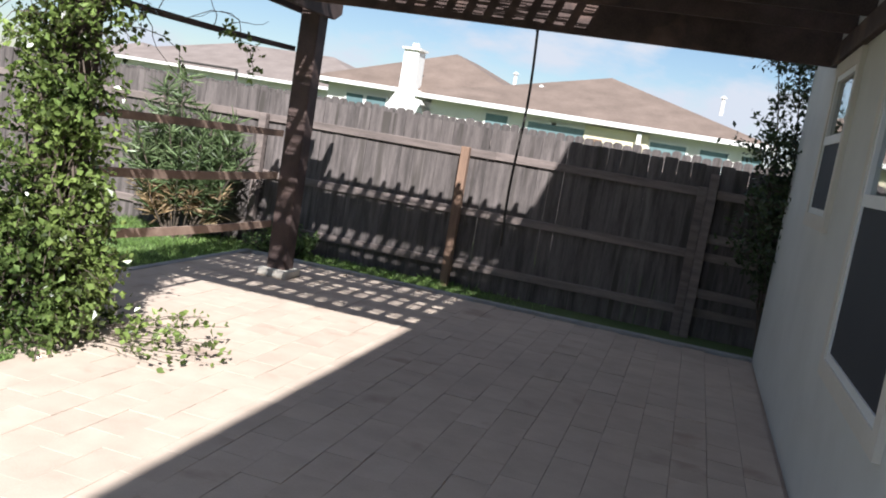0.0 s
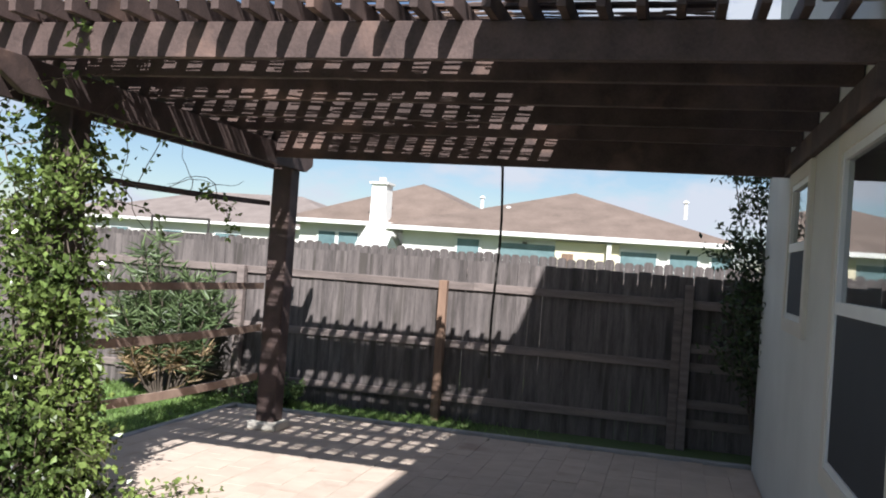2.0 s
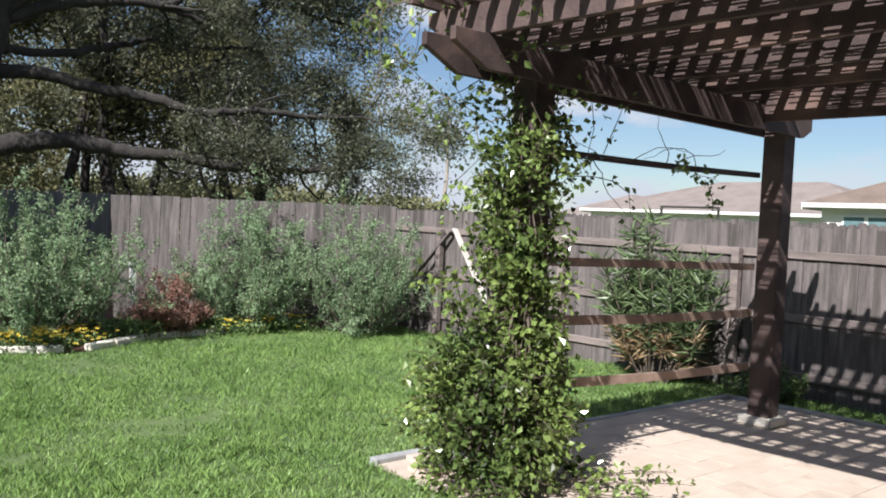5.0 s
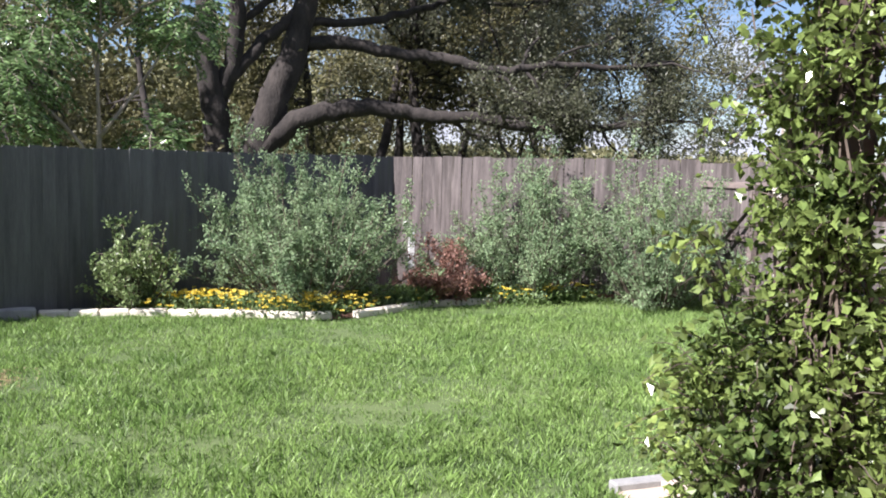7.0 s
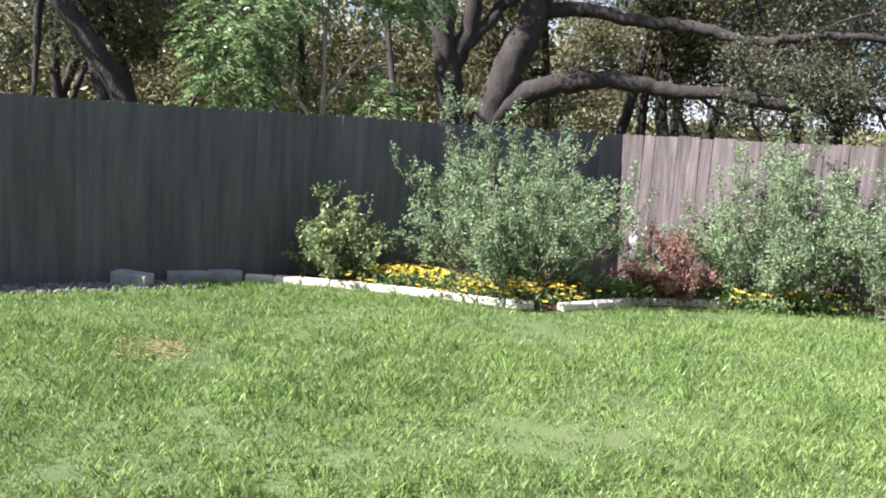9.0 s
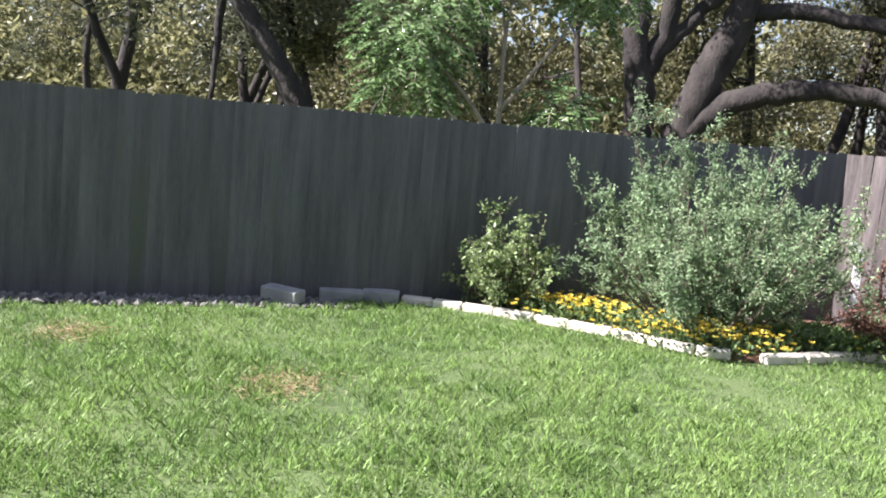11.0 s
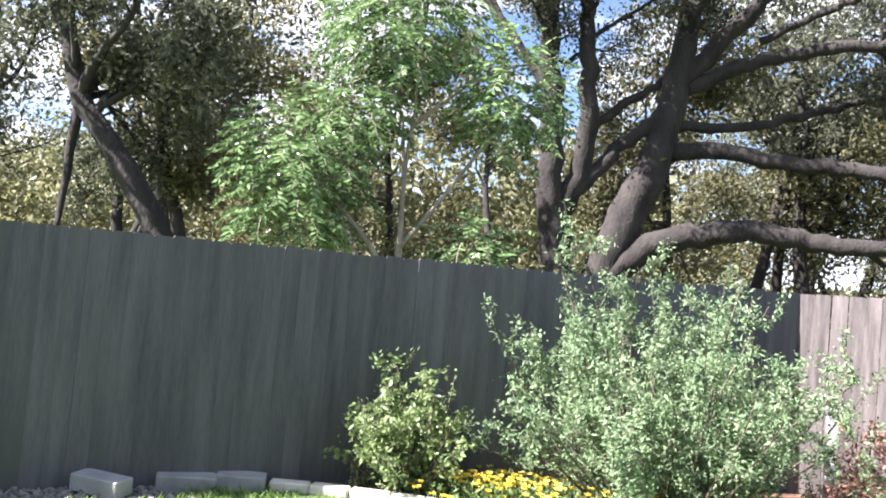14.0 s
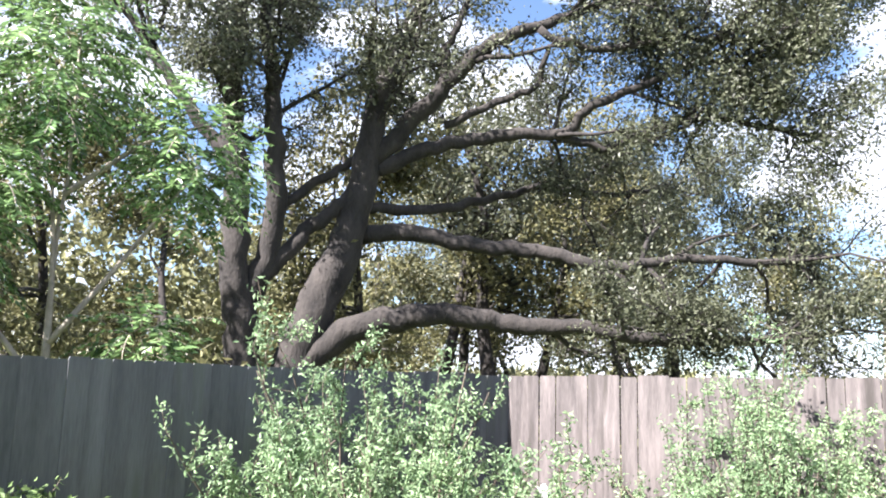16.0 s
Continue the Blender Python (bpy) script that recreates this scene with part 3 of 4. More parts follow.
# pergola
def build_pergola():
    pergola = thing("pergola", (-2.32, 2.64, 0), "dark brown stained wooden pergola roofed with reed", "pergola")
    px, y1, y2 = -2.32, 2.64, 5.70
    for y in (y1, y2):
        post = part("post", Shape().box((px - 0.095, y - 0.095, 0.06), (px + 0.095, y + 0.095, 2.62)), PERGOLA_WOOD, pergola, "thick square wooden post", bevel=0.01)
        part("post_foot", Shape().box((px - 0.15, y - 0.16, 0.0), (px + 0.15, y + 0.15, 0.075)), STONE, post, "pale concrete post footing", bevel=0.012)
    for x in (px - 0.12, px + 0.12):
        # ends cut back on the underside
        s = Shape().prism([(1.84, 2.65), (1.84, 2.575), (2.10, 2.45), (5.84, 2.45), (5.98, 2.52), (5.98, 2.65)], Matrix(((0, 1, 0, x - 0.022), (1, 0, 0, 0), (0, 0, 1, 0), (0, 0, 0, 1))), 0.044)
        part("beam", s, PERGOLA_WOOD, pergola, "twin beam board with angled ends", bevel=0.004)
    for y in (2.10, 2.55, 3.2, 3.86, 4.52, 5.17):
        low = 2.51 if y > 5.1 else 2.652
        s = Shape().prism([(-2.72, 2.837), (-2.72, 2.76), (-2.56, low), (2.086, low), (2.086, 2.837)], pose(0, y, 0), 0.044)
        part("joist", s, PERGOLA_WOOD, pergola, bevel=0.004)
    part("ledger", Shape().box((2.042, 2.06, 2.50), (2.087, 5.13, 2.648)), PERGOLA_WOOD, pergola, bevel=0.004)
    for k in range(28):
        x = -2.63 + 0.1684 * k
        s = Shape().box((x - 0.021, 1.90 + rng.normal() * 0.012, 2.839), (x + 0.021, 5.37 + rng.normal() * 0.015, 2.937))
        part("rafter", s, PERGOLA_WOOD, pergola, bevel=0.003)
    for k in range(13):
        y = 2.22 + 0.25 * k
        part("lath", Shape().box((-2.66, y, 2.939), (1.41, y + 0.055, 2.955)), PERGOLA_WOOD, pergola, bevel=0.002)
    reeds = Shape()
    y = 2.04
    while y < 5.2:
        skip = noise.noise(Vector((0, y * 30, 0.5)))
        x = -2.67 + rng.normal() * 0.03
        while x < 1.37:
            run = rng.uniform(0.12, 0.7)
            if rng.uniform() < 0.62 - 0.12 * skip:
                e = min(x + run, 1.43 + rng.normal() * 0.02)
                z = 2.962 + rng.normal() * 0.003
                reeds.tube([(x, y + rng.normal() * 0.003, z), ((x + e) / 2, y + rng.normal() * 0.004, z + rng.normal() * 0.003), (e, y + rng.normal() * 0.003, z)], (0.0052, 0.0058, 0.005), 4)
            x += run
        y += 0.0135
    tagged(part("reed_mat", reeds, REED, pergola, "woven dry reed mat on the rafters"), kind="stuff")


def build_trellis():
    trellis = thing("trellis", (-2.32, 2.74, 0.4), "thin weathered wooden rails between the pergola posts", "trellis")
    for za, zb, sag, mat, h in ((2.04, 2.08, -0.012, PERGOLA_WOOD, 0.045), (1.33, 1.30, 0.0, LATH_WOOD, 0.058), (0.95, 0.91, -0.02, LATH_WOOD, 0.065), (0.535, 0.45, -0.02, LATH_WOOD, 0.065)):
        f = np.linspace(0, 1, 9)
        z = za + 0.04 + (zb - za) * f + sag * np.sin(math.pi * f)
        ring = [(-2.44, -0.5), (-2.42, -0.5), (-2.42, 0.5), (-2.44, 0.5)]
        v = [(x, 2.74 + 2.86 * f[i], z[i] + q * h) for i in range(9) for x, q in ring]
        s = Shape().add(v, [(4 * i + j, 4 * i + (j + 1) % 4, 4 * i + 4 + (j + 1) % 4, 4 * i + 4 + j) for i in range(8) for j in range(4)] + [(3, 2, 1, 0), (32, 33, 34, 35)])
        part("trellis_rail", s, mat, trellis)


def build_rope():
    z = np.linspace(2.56, 0.75, 12)
    line = [(-0.135 + 0.013 * math.sin(4 * q), 5.225 + 0.01 * math.cos(3 * q), q) for q in z]
    rope = single("hanging_rope", Shape().tube(line, np.full(12, 0.012), 6), ROPE, "dark rope hanging from the pergola", "rope", smooth=True)
    part("hook", Shape().tube([(-0.135, 5.225, 2.58), (-0.145, 5.225, 2.50)], (0.015, 0.015), 6), ROPE, rope)


build_pergola()
build_trellis()
build_rope()


# neighbouring houses
def hip_roof(x0, x1, y0, y1, z0, z1, over=0.5):
    s = Shape()
    half = min(x1 - x0, y1 - y0) / 2 * 0.98
    x0, x1, y0, y1 = x0 - over, x1 + over, y0 - over, y1 + over
    if x1 - x0 > y1 - y0:
        r0, r1 = ((x0 + half, (y0 + y1) / 2, z1), (x1 - half, (y0 + y1) / 2, z1))
        faces = [(4, 5, 9, 8), (5, 6, 9), (6, 7, 8, 9), (7, 4, 8)]
    else:
        r0, r1 = (((x0 + x1) / 2, y0 + half, z1), ((x0 + x1) / 2, y1 - half, z1))
        faces = [(4, 5, 8), (5, 6, 9, 8), (6, 7, 9), (7, 4, 8, 9)]
    t = 0.02
    return s.add([(x0, y0, z0), (x1, y0, z0), (x1, y1, z0), (x0, y1, z0), (x0, y0, z0 + t), (x1, y0, z0 + t), (x1, y1, z0 + t), (x0, y1, z0 + t), r0, r1],
                 [(3, 2, 1, 0), (0, 1, 5, 4), (1, 2, 6, 5), (2, 3, 7, 6), (3, 0, 4, 7)] + faces)


def build_neighbour(x0, x1, y0, y1, eave, ridge, wall_mat, roof_mat, windows, label, vents=()):
    house = thing("house", ((x0 + x1) / 2, y0, -0.3), label, "house", "neighbouring houses")
    part("wall", Shape().box((x0, y0, -0.3), (x1, y1, eave + 0.05)), wall_mat, house)
    roof = part("roof", hip_roof(x0, x1, y0, y1, eave + 0.17, ridge), roof_mat, house, "brown shingled hip roof")
    f = Shape()
    o = 0.5
    f.box((x0 - o, y0 - o - 0.03, eave + 0.03), (x1 + o, y0 - o, eave + 0.19)).box((x0 - o - 0.03, y0 - o, eave - 0.05), (x0 - o, y1 + o, eave + 0.19)).box((x1 + o, y0 - o, eave - 0.05), (x1 + o + 0.03, y1 + o, eave + 0.19))
    part("fascia", f, FASCIA, house, "white fascia board")
    for x, w, za, zb in windows:
        win = part("window", Shape().box((x - w / 2 - 0.08, y0 - 0.06, za - 0.08), (x + w / 2 + 0.08, y0 - 0.01, zb + 0.08)), FASCIA, house)
        part("pane", Shape().box((x - w / 2, y0 - 0.075, za), (x + w / 2, y0 - 0.064, zb)), FAR_PANE, win, "teal window pane")
        part("glazing_bar", Shape().box((x - w / 2, y0 - 0.09, (za + zb) / 2 - 0.03), (x + w / 2, y0 - 0.079, (za + zb) / 2 + 0.03)), FASCIA, win)
    for x, y, z in vents:
        part("roof_vent", Shape().tube([(x, y, z - 0.4), (x, y, z + 0.25)], (0.07, 0.07), 8).tube([(x, y, z + 0.25), (x, y, z + 0.33)], (0.14, 0.05), 8), FASCIA, roof, "small white roof vent")
    return house


def build_neighbours():
    a = build_neighbour(-13.2, -5.2, 30, 40.5, 2.78, 4.85, SIDING, SHINGLE, [(-12.0, 0.7, 1.3, 2.5), (-11.1, 0.8, 1.3, 2.5), (-8.3, 0.8, 1.3, 2.5), (-7.0, 1.2, 1.2, 2.5)],
                        "white house with a brown hip roof and chimney", [(-6.5, 33, 4.1)])
    c = Shape()
    c.prism([(-10.65, -0.3), (-8.75, -0.3), (-8.85, 2.1), (-9.38, 2.95), (-9.40, 4.4), (-9.98, 4.4), (-10.0, 2.95), (-10.5, 2.1)], pose(0, 29.2, 0), 0.75)
    chim = part("chimney", c, FASCIA, a, "tall white painted chimney")
    part("chimney_cap", Shape().box((-10.06, 29.12, 4.4), (-9.32, 30.03, 4.48)).box((-9.8, 29.5, 4.48), (-9.58, 29.7, 4.68)), FASCIA, chim)
    build_neighbour(-8.4, 2.9, 28.5, 40.0, 2.66, 4.78, SIDING, SHINGLE, [(-5.9, 0.8, 1.2, 2.5), (-4.3, 0.9, 1.2, 2.45), (-3.3, 1.1, 1.2, 2.45), (0.1, 1.2, 1.2, 2.4), (1.6, 0.9, 1.2, 2.4), (2.8, 0.6, 1.2, 2.4)],
                    "cream house with a brown hip roof", [(1.6, 33, 4.3), (-5, 31, 3.6)])
    porch = thing("porch_wall", (-1.9, 28.4, 0), "yellow porch recess of the cream house", "porch")
    part("wall", Shape().box((-2.75, 28.38, -0.3), (-0.55, 28.45, 2.62)), SIDING_YELLOW, porch)
    part("porch_door", Shape().box((-2.5, 28.33, -0.3), (-2.1, 28.37, 2.2)), POST_WOOD, porch, "brown porch door")
    part("porch_post", Shape().box((-0.95, 28.1, -0.3), (-0.8, 28.25, 2.62)), FASCIA, porch)
    build_neighbour(-33.5, -16.0, 42, 54, 2.75, 5.0, SIDING, SHINGLE_GREY, [(-30, 1.2, 1.2, 2.3), (-26.5, 1.2, 1.2, 2.3), (-23, 1.5, 1.2, 2.3), (-19.5, 1.0, 1.2, 2.3)],
                    "long white house with a grey brown hip roof", [(-28, 46, 4.0), (-21, 46, 3.9)])
    build_neighbour(6.5, 16.0, 30, 40, 2.4, 4.2, SIDING, SHINGLE, [(8, 1.0, 1.2, 2.2), (11, 1.2, 1.2, 2.2)], "cream house with a brown roof beyond", [])
    build_neighbour(-52, -42, 60, 70, 2.7, 5.0, SIDING, SHINGLE_GREY, [(-49, 1.2, 1.2, 2.2), (-45, 1.2, 1.2, 2.2)], "pale house far beyond the fence", [])
    # frame of a play set in the next yard
    play_set = thing("play_frame", (-13.5, 22, -0.2), "dark metal play frame in the next yard", "play frame")
    for x in (-14.6, -12.6):
        part("upright", Shape().tube([(x, 22, -0.2), (x, 22, 2.45)], (0.04, 0.04), 6), ROPE, play_set)
    for z in (2.43, 1.95):
        part("crossbar", Shape().tube([(-14.6, 22, z), (-12.6, 22, z)], (0.035, 0.035), 6), ROPE, play_set)


build_neighbours()


# plants
def wander(start, way, length, steps, bend, rise=0.0):
    """A bending line of points."""
    p, d = np.array(start, float), np.array(way, float)
    d /= np.linalg.norm(d)
    out = [p.copy()]
    for _ in range(steps):
        d = d + rng.normal(size=3) * bend + np.array((0, 0, rise))
        d /= np.linalg.norm(d)
        p = p + d * length / steps
        out.append(p.copy())
    return np.array(out)


def fork(wood, tips, line, r, level, most, spread_out=0.9, shorter=0.62, kids=4, rise=0.05, sides=6):
    """Side branches along a limb, again and again; the last ones are kept for leaves."""
    span = np.linalg.norm(np.diff(line, axis=0), axis=1).sum()
    for _ in range(kids):
        f = rng.uniform(0.25, 1.0) ** 0.8
        i = min(int(f * (len(line) - 1)), len(line) - 2)
        p = line[i] + (line[i + 1] - line[i]) * rng.uniform()
        d = (line[i + 1] - line[i]) / np.linalg.norm(line[i + 1] - line[i])
        w = d + rng.normal(size=3) * spread_out
        length = span * shorter * rng.uniform(0.6, 1.1)
        sub = wander(p, w, length, 5, 0.28, rise)
        rr = r * (1 - 0.6 * f) * 0.6
        wood.tube(sub, np.linspace(rr, rr * 0.35, 6), sides if level < most - 1 else 4)
        if level + 1 < most:
            fork(wood, tips, sub, rr, level + 1, most, spread_out, shorter, kids, rise, sides)
        else:
            tips.append(sub)


def leaf_on(crown, tips, per, size, loose, droop=0.0, slim=0.5):
    """Leaves gathered round the twigs."""
    lines = np.array(tips)
    k = per * len(lines)
    which = rng.integers(len(lines), size=k)
    f = rng.uniform(0.1, 1.0, k) * (lines.shape[1] - 1)
    i = np.minimum(f.astype(int), lines.shape[1] - 2)
    p = lines[which, i] + (lines[which, i + 1] - lines[which, i]) * (f - i)[:, None]
    d = rng.normal(size=(k, 3)) + (0, 0, -droop) + 0.5 * (lines[which, i + 1] - lines[which, i]) / 0.3
    p = p + rng.normal(size=(k, 3)) * loose
    length = size * rng.uniform(0.6, 1.3, k)
    crown.leaves(p, d, length, length * slim)


def build_oak():
    """The great live oak behind the fence, with limbs reaching over the yard."""
    oak = thing("oak_tree", (-18, 2.1, -0.3), "spreading live oak with dark grey bark behind the fence", "tree")
    wood, tips = Shape(), []
    limbs = [
        ([(-18, 1.76, -0.3), (-18, 1.7, 1.9), (-17.96, 1.62, 2.75), (-17.9, 1.46, 3.45), (-17.87, 1.46, 4.6), (-17.8, 1.33, 5.5), (-17.8, 1.24, 6.4), (-17.7, 1.3, 7.4), (-17.7, 1.2, 9.4)], 0.31, 0.10),
        ([(-18, 1.66, 2.8), (-17.87, 2.02, 3.75), (-17.73, 2.06, 4.7), (-17.6, 1.93, 5.8), (-17.5, 1.84, 6.6), (-17.3, 1.66, 7.4), (-17.2, 1.5, 9.0)], 0.21, 0.07),
        ([(-18, 2.3, -0.3), (-18, 2.47, 1.9), (-17.9, 2.8, 3.0), (-17.85, 3.2, 3.85), (-17.8, 3.38, 4.8), (-17.7, 3.48, 5.4), (-17.6, 3.56, 6.4), (-17.5, 3.76, 7.1), (-17.5, 4.15, 7.9), (-17.4, 4.8, 9.6)], 0.39, 0.08),
        ([(-17.9, 1.8, 3.2), (-17.87, 2.47, 4.05), (-17.8, 2.98, 4.5), (-17.8, 3.3, 4.9)], 0.14, 0.10),
        ([(-17.9, 2.1, 4.5), (-17.9, 2.7, 5.0), (-17.9, 3.3, 5.4), (-17.6, 3.9, 5.6)], 0.09, 0.05),
        ([(-17.8, 3.48, 5.3), (-17.5, 4.08, 6.0), (-17.2, 4.65, 6.7), (-16.9, 5.3, 7.4), (-16.6, 6.0, 7.65), (-16.3, 6.8, 8.0), (-15.9, 8.0, 8.6)], 0.18, 0.05),
        ([(-17.3, 4.6, 6.65), (-17.2, 4.63, 7.2), (-17.0, 4.8, 7.75), (-16.9, 5.1, 8.8)], 0.08, 0.04),
        ([(-17.8, 3.6, 5.25), (-17.5, 4.3, 5.6), (-17.3, 5.1, 5.8), (-17.0, 5.9, 5.96), (-16.8, 6.6, 5.92), (-16.5, 6.95, 6.4), (-16.2, 7.6, 6.7), (-15.9, 8.6, 7.2), (-15.5, 10.4, 7.4)], 0.14, 0.04),
        ([(-17.4, 4.7, 6.05), (-17.0, 5.7, 6.5), (-16.7, 6.1, 6.7), (-16.4, 6.15, 7.3)], 0.07, 0.04),
        ([(-17.9, 3.45, 4.15), (-17.6, 4.16, 4.24), (-17.3, 5.03, 4.06), (-16.9, 6.0, 3.98), (-16.6, 6.74, 3.77), (-16.3, 7.4, 3.68), (-16.0, 8.2, 3.88), (-15.7, 9.4, 3.8), (-15.4, 10.8, 4.0)], 0.16, 0.05),
        ([(-17.95, 2.5, 1.9), (-17.65, 3.14, 2.53), (-17.4, 3.9, 2.82), (-17.1, 4.64, 2.88), (-16.9, 5.4, 2.77), (-16.6, 6.2, 2.7), (-16.4, 7.0, 2.68), (-16.1, 8.2, 2.54), (-15.9, 9.7, 2.64), (-15.6, 11.0, 2.8)], 0.25, 0.05),
        ([(-17.9, 3.5, 4.6), (-18.2, 4.9, 4.8), (-18.5, 6.1, 5.2), (-18.8, 7.1, 5.6), (-19.1, 8.7, 5.65), (-19.4, 10.4, 6.0)], 0.10, 0.04),
        ([(-16.9, 6.5, 5.9), (-16.7, 7.4, 5.75), (-16.3, 8.05, 6.1), (-16.0, 8.9, 6.3), (-15.5, 10.8, 6.0)], 0.08, 0.04),
        ([(-16.5, 6.0, 7.6), (-16.2, 6.9, 7.2), (-15.8, 8.0, 7.45), (-15.4, 9.4, 7.5)], 0.07, 0.04),
        ([(-17.85, 1.4, 5.0), (-18.2, 0.4, 6.4), (-18.4, -0.6, 7.8), (-18.5, -1.8, 9.2)], 0.12, 0.05),
        ([(-17.7, 1.3, 7.0), (-16.8, 0.6, 8.2), (-15.8, -0.3, 9.2)], 0.10, 0.04),
        ([(-17.5, 4.1, 7.8), (-16.4, 4.8, 9.0), (-15.4, 5.6, 9.8)], 0.10, 0.04),
        ([(-16.0, 8.4, 7.1), (-15.2, 9.8, 8.4), (-14.8, 11.0, 9.0)], 0.08, 0.03),
    ]
    for line, a, b in limbs:
        line = np.array(line, float)
        fine = np.stack([np.interp(np.linspace(0, len(line) - 1, 4 * len(line)), np.arange(len(line)), line[:, j]) for j in range(3)], 1)
        fine[1:-1] = (fine[:-2] + 2 * fine[1:-1] + fine[2:]) / 4
        fine[1:-1] += rng.normal(size=(len(fine) - 2, 3)) * 0.022
        wood.tube(fine, np.linspace(a, b, len(fine)) * (1 + rng.normal(size=len(fine)) * 0.03), 10)
        high = fine[fine[:, 2] > 2.5]
        reach = np.linalg.norm(np.diff(high, axis=0), axis=1).sum()
        if reach > 2.9:
            fork(wood, tips, high[len(high) // 8:], min(b * 2.2, 0.11), 0, 3, spread_out=0.8, shorter=0.46 if reach < 5 else 0.36, kids=8 if reach < 6 else 9, rise=0.02)
            fork(wood, tips, high[-8:], min(b * 1.5, 0.06), 1, 3, spread_out=0.9, shorter=0.6, kids=7, rise=0.0)
    part("trunk", wood, BARK, oak, "dark grey forked trunk and limbs", smooth=True)
    crown = Shape()
    leaf_on(crown, tips, 14, 0.078, 0.15)
    # the low side over the yard is the densest
    leaf_on(crown, [t for t in tips if 8.2 < t[2][1] < 11.5], 12, 0.08, 0.22)
    part("crown", crown, OAK_LEAF, oak, "dusty grey green leaves")


def build_tree(base, height, lean, mat, label, leafy=22, size=0.12, radius=0.16, trunk=BARK, crown_label="", kids=5, bare=0.35, levels=3, shorter=0.5):
    tree = thing("tree", base, label, "tree", "woodland trees")
    wood, tips = Shape(), []
    stem = wander(base, (lean[0], lean[1], 1), height, 9, 0.10, 0.05)
    wood.tube(stem, np.linspace(radius, radius * 0.3, 10), 8)
    fork(wood, tips, stem[int(bare * 9):], radius * 0.7, 0, levels, spread_out=0.95, shorter=shorter, kids=kids, rise=0.03)
    part("trunk", wood, trunk, tree, smooth=True)
    crown = Shape()
    leaf_on(crown, tips, leafy, size, size * 1.6)
    part("crown", crown, mat, tree, crown_label)
    return tree


def build_woods():
    tree = thing("leaning_oak", (-13, -3.1, -0.3), "leaning dark oak behind the back fence", "tree")
    line = np.array([(-13, -2.95, -0.3), (-13, -3.1, 1.2), (-13, -3.3, 1.9), (-13, -3.75, 2.55), (-13, -4.1, 3.0), (-13, -4.4, 3.35), (-13, -4.65, 4.2), (-13, -5.2, 5.6)])
    fine = np.stack([np.interp(np.linspace(0, 7, 24), np.arange(8), line[:, j]) for j in range(3)], 1)
    wood, tips, crown = Shape(), [], Shape()
    wood.tube(fine, np.linspace(0.2, 0.08, 24), 10)
    for way in ((0.1, -0.15, -1), (0.1, 0.15, 1.0), (-0.3, 0.6, 0.9)):
        sub_line = wander((-13, -4.4, 3.3), way, 1.7, 6, 0.16)
        wood.tube(sub_line, np.linspace(0.07, 0.03, 7), 6)
    fork(wood, tips, fine[8:], 0.13, 0, 3, spread_out=0.9, shorter=0.5, kids=7)
    part("trunk", wood, BARK, tree, "dark leaning trunk", smooth=True)
    leaf_on(crown, tips, 40, 0.10, 0.15)
    part("crown", crown, OAK_LEAF, tree)
    build_tree((-14.6, -3.0, -0.3), 4.8, (-0.15, -0.05), OAK_DRY, "dark oak stem behind the back fence", leafy=40, size=0.1, radius=0.15, kids=6, shorter=0.36)
    kinds = [build_tree((-24, -1.5, -0.3), 7.5, (0.05, 0.05), OAK_DRY, "olive brown woodland oak", leafy=30, size=0.14, radius=0.16, kids=6, bare=0.15),
             build_tree((-25, 7.5, -0.3), 7.0, (0.1, -0.1), OAK_LEAF, "grey green woodland oak", leafy=30, size=0.14, radius=0.18, kids=6, bare=0.12),
             build_tree((-19.5, -7.0, -0.3), 6.0, (0.0, 0.15), OAK_DRY, "thin olive woodland tree", leafy=30, size=0.13, radius=0.10, kids=6, bare=0.08)]
    spots = [(-24, 3.0), (-27, 8.5), (-25, 10.0), (-29, 1.0), (-18.5, -4.5), (-26, -6), (-33, 6), (-17.2, -9.0), (-24, -11), (-31, -3), (-19.5, -6.0), (-36, -10), (-22, -8.0), (-30, 10.5), (-16.5, -7.0), (-17, -13.5), (-28, -15), (-38, 2), (-23, 6.2), (-22.5, 8.2), (-23.5, 10.6), (-21.6, 4.6), (-24.5, 12.4), (-21.8, 11.6), (-26, 13.0), (-22, 12.8), (-23.5, 14.0), (-24, 9.0)]
    for i, (x, y) in enumerate(spots):
        t = copy_thing(kinds[i % 3], pose(x, y, -0.3, 0, 0, 67 * i + 20))
        t.scale = (1, 1, 1)
        t.matrix_basis = pose(x, y, -0.3, 0, 0, 67 * i + 20) @ Matrix.Scale(0.85 + 0.09 * (i % 5), 4)
    # low scrub under the trees
    scrub = Shape()
    k = 60000
    x, y = rng.uniform(-34, -13.2, k), rng.uniform(-18, 16, k)
    top = np.array([1.4 + 1.6 * noise.noise(Vector((a * 0.45, b * 0.45, 1.0))) for a, b in zip(x, y)])
    z = rng.uniform(0, 1, k) * np.clip(top, 0.3, 3.0) - 0.2
    scrub.leaves(np.stack([x, y, z], 1), rng.normal(size=(k, 3)) + (0, 0, 0.4), 0.17 * rng.uniform(0.6, 1.3, k), 0.08)
    single("woodland_scrub", scrub, OAK_DRY, "olive brown scrub under the trees", "scrub", kind="stuff")
    # far woods; their haze is only the pale leaf colour
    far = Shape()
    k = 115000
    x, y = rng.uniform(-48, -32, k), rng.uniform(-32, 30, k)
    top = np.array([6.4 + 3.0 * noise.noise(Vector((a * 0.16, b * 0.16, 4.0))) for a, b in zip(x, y)])
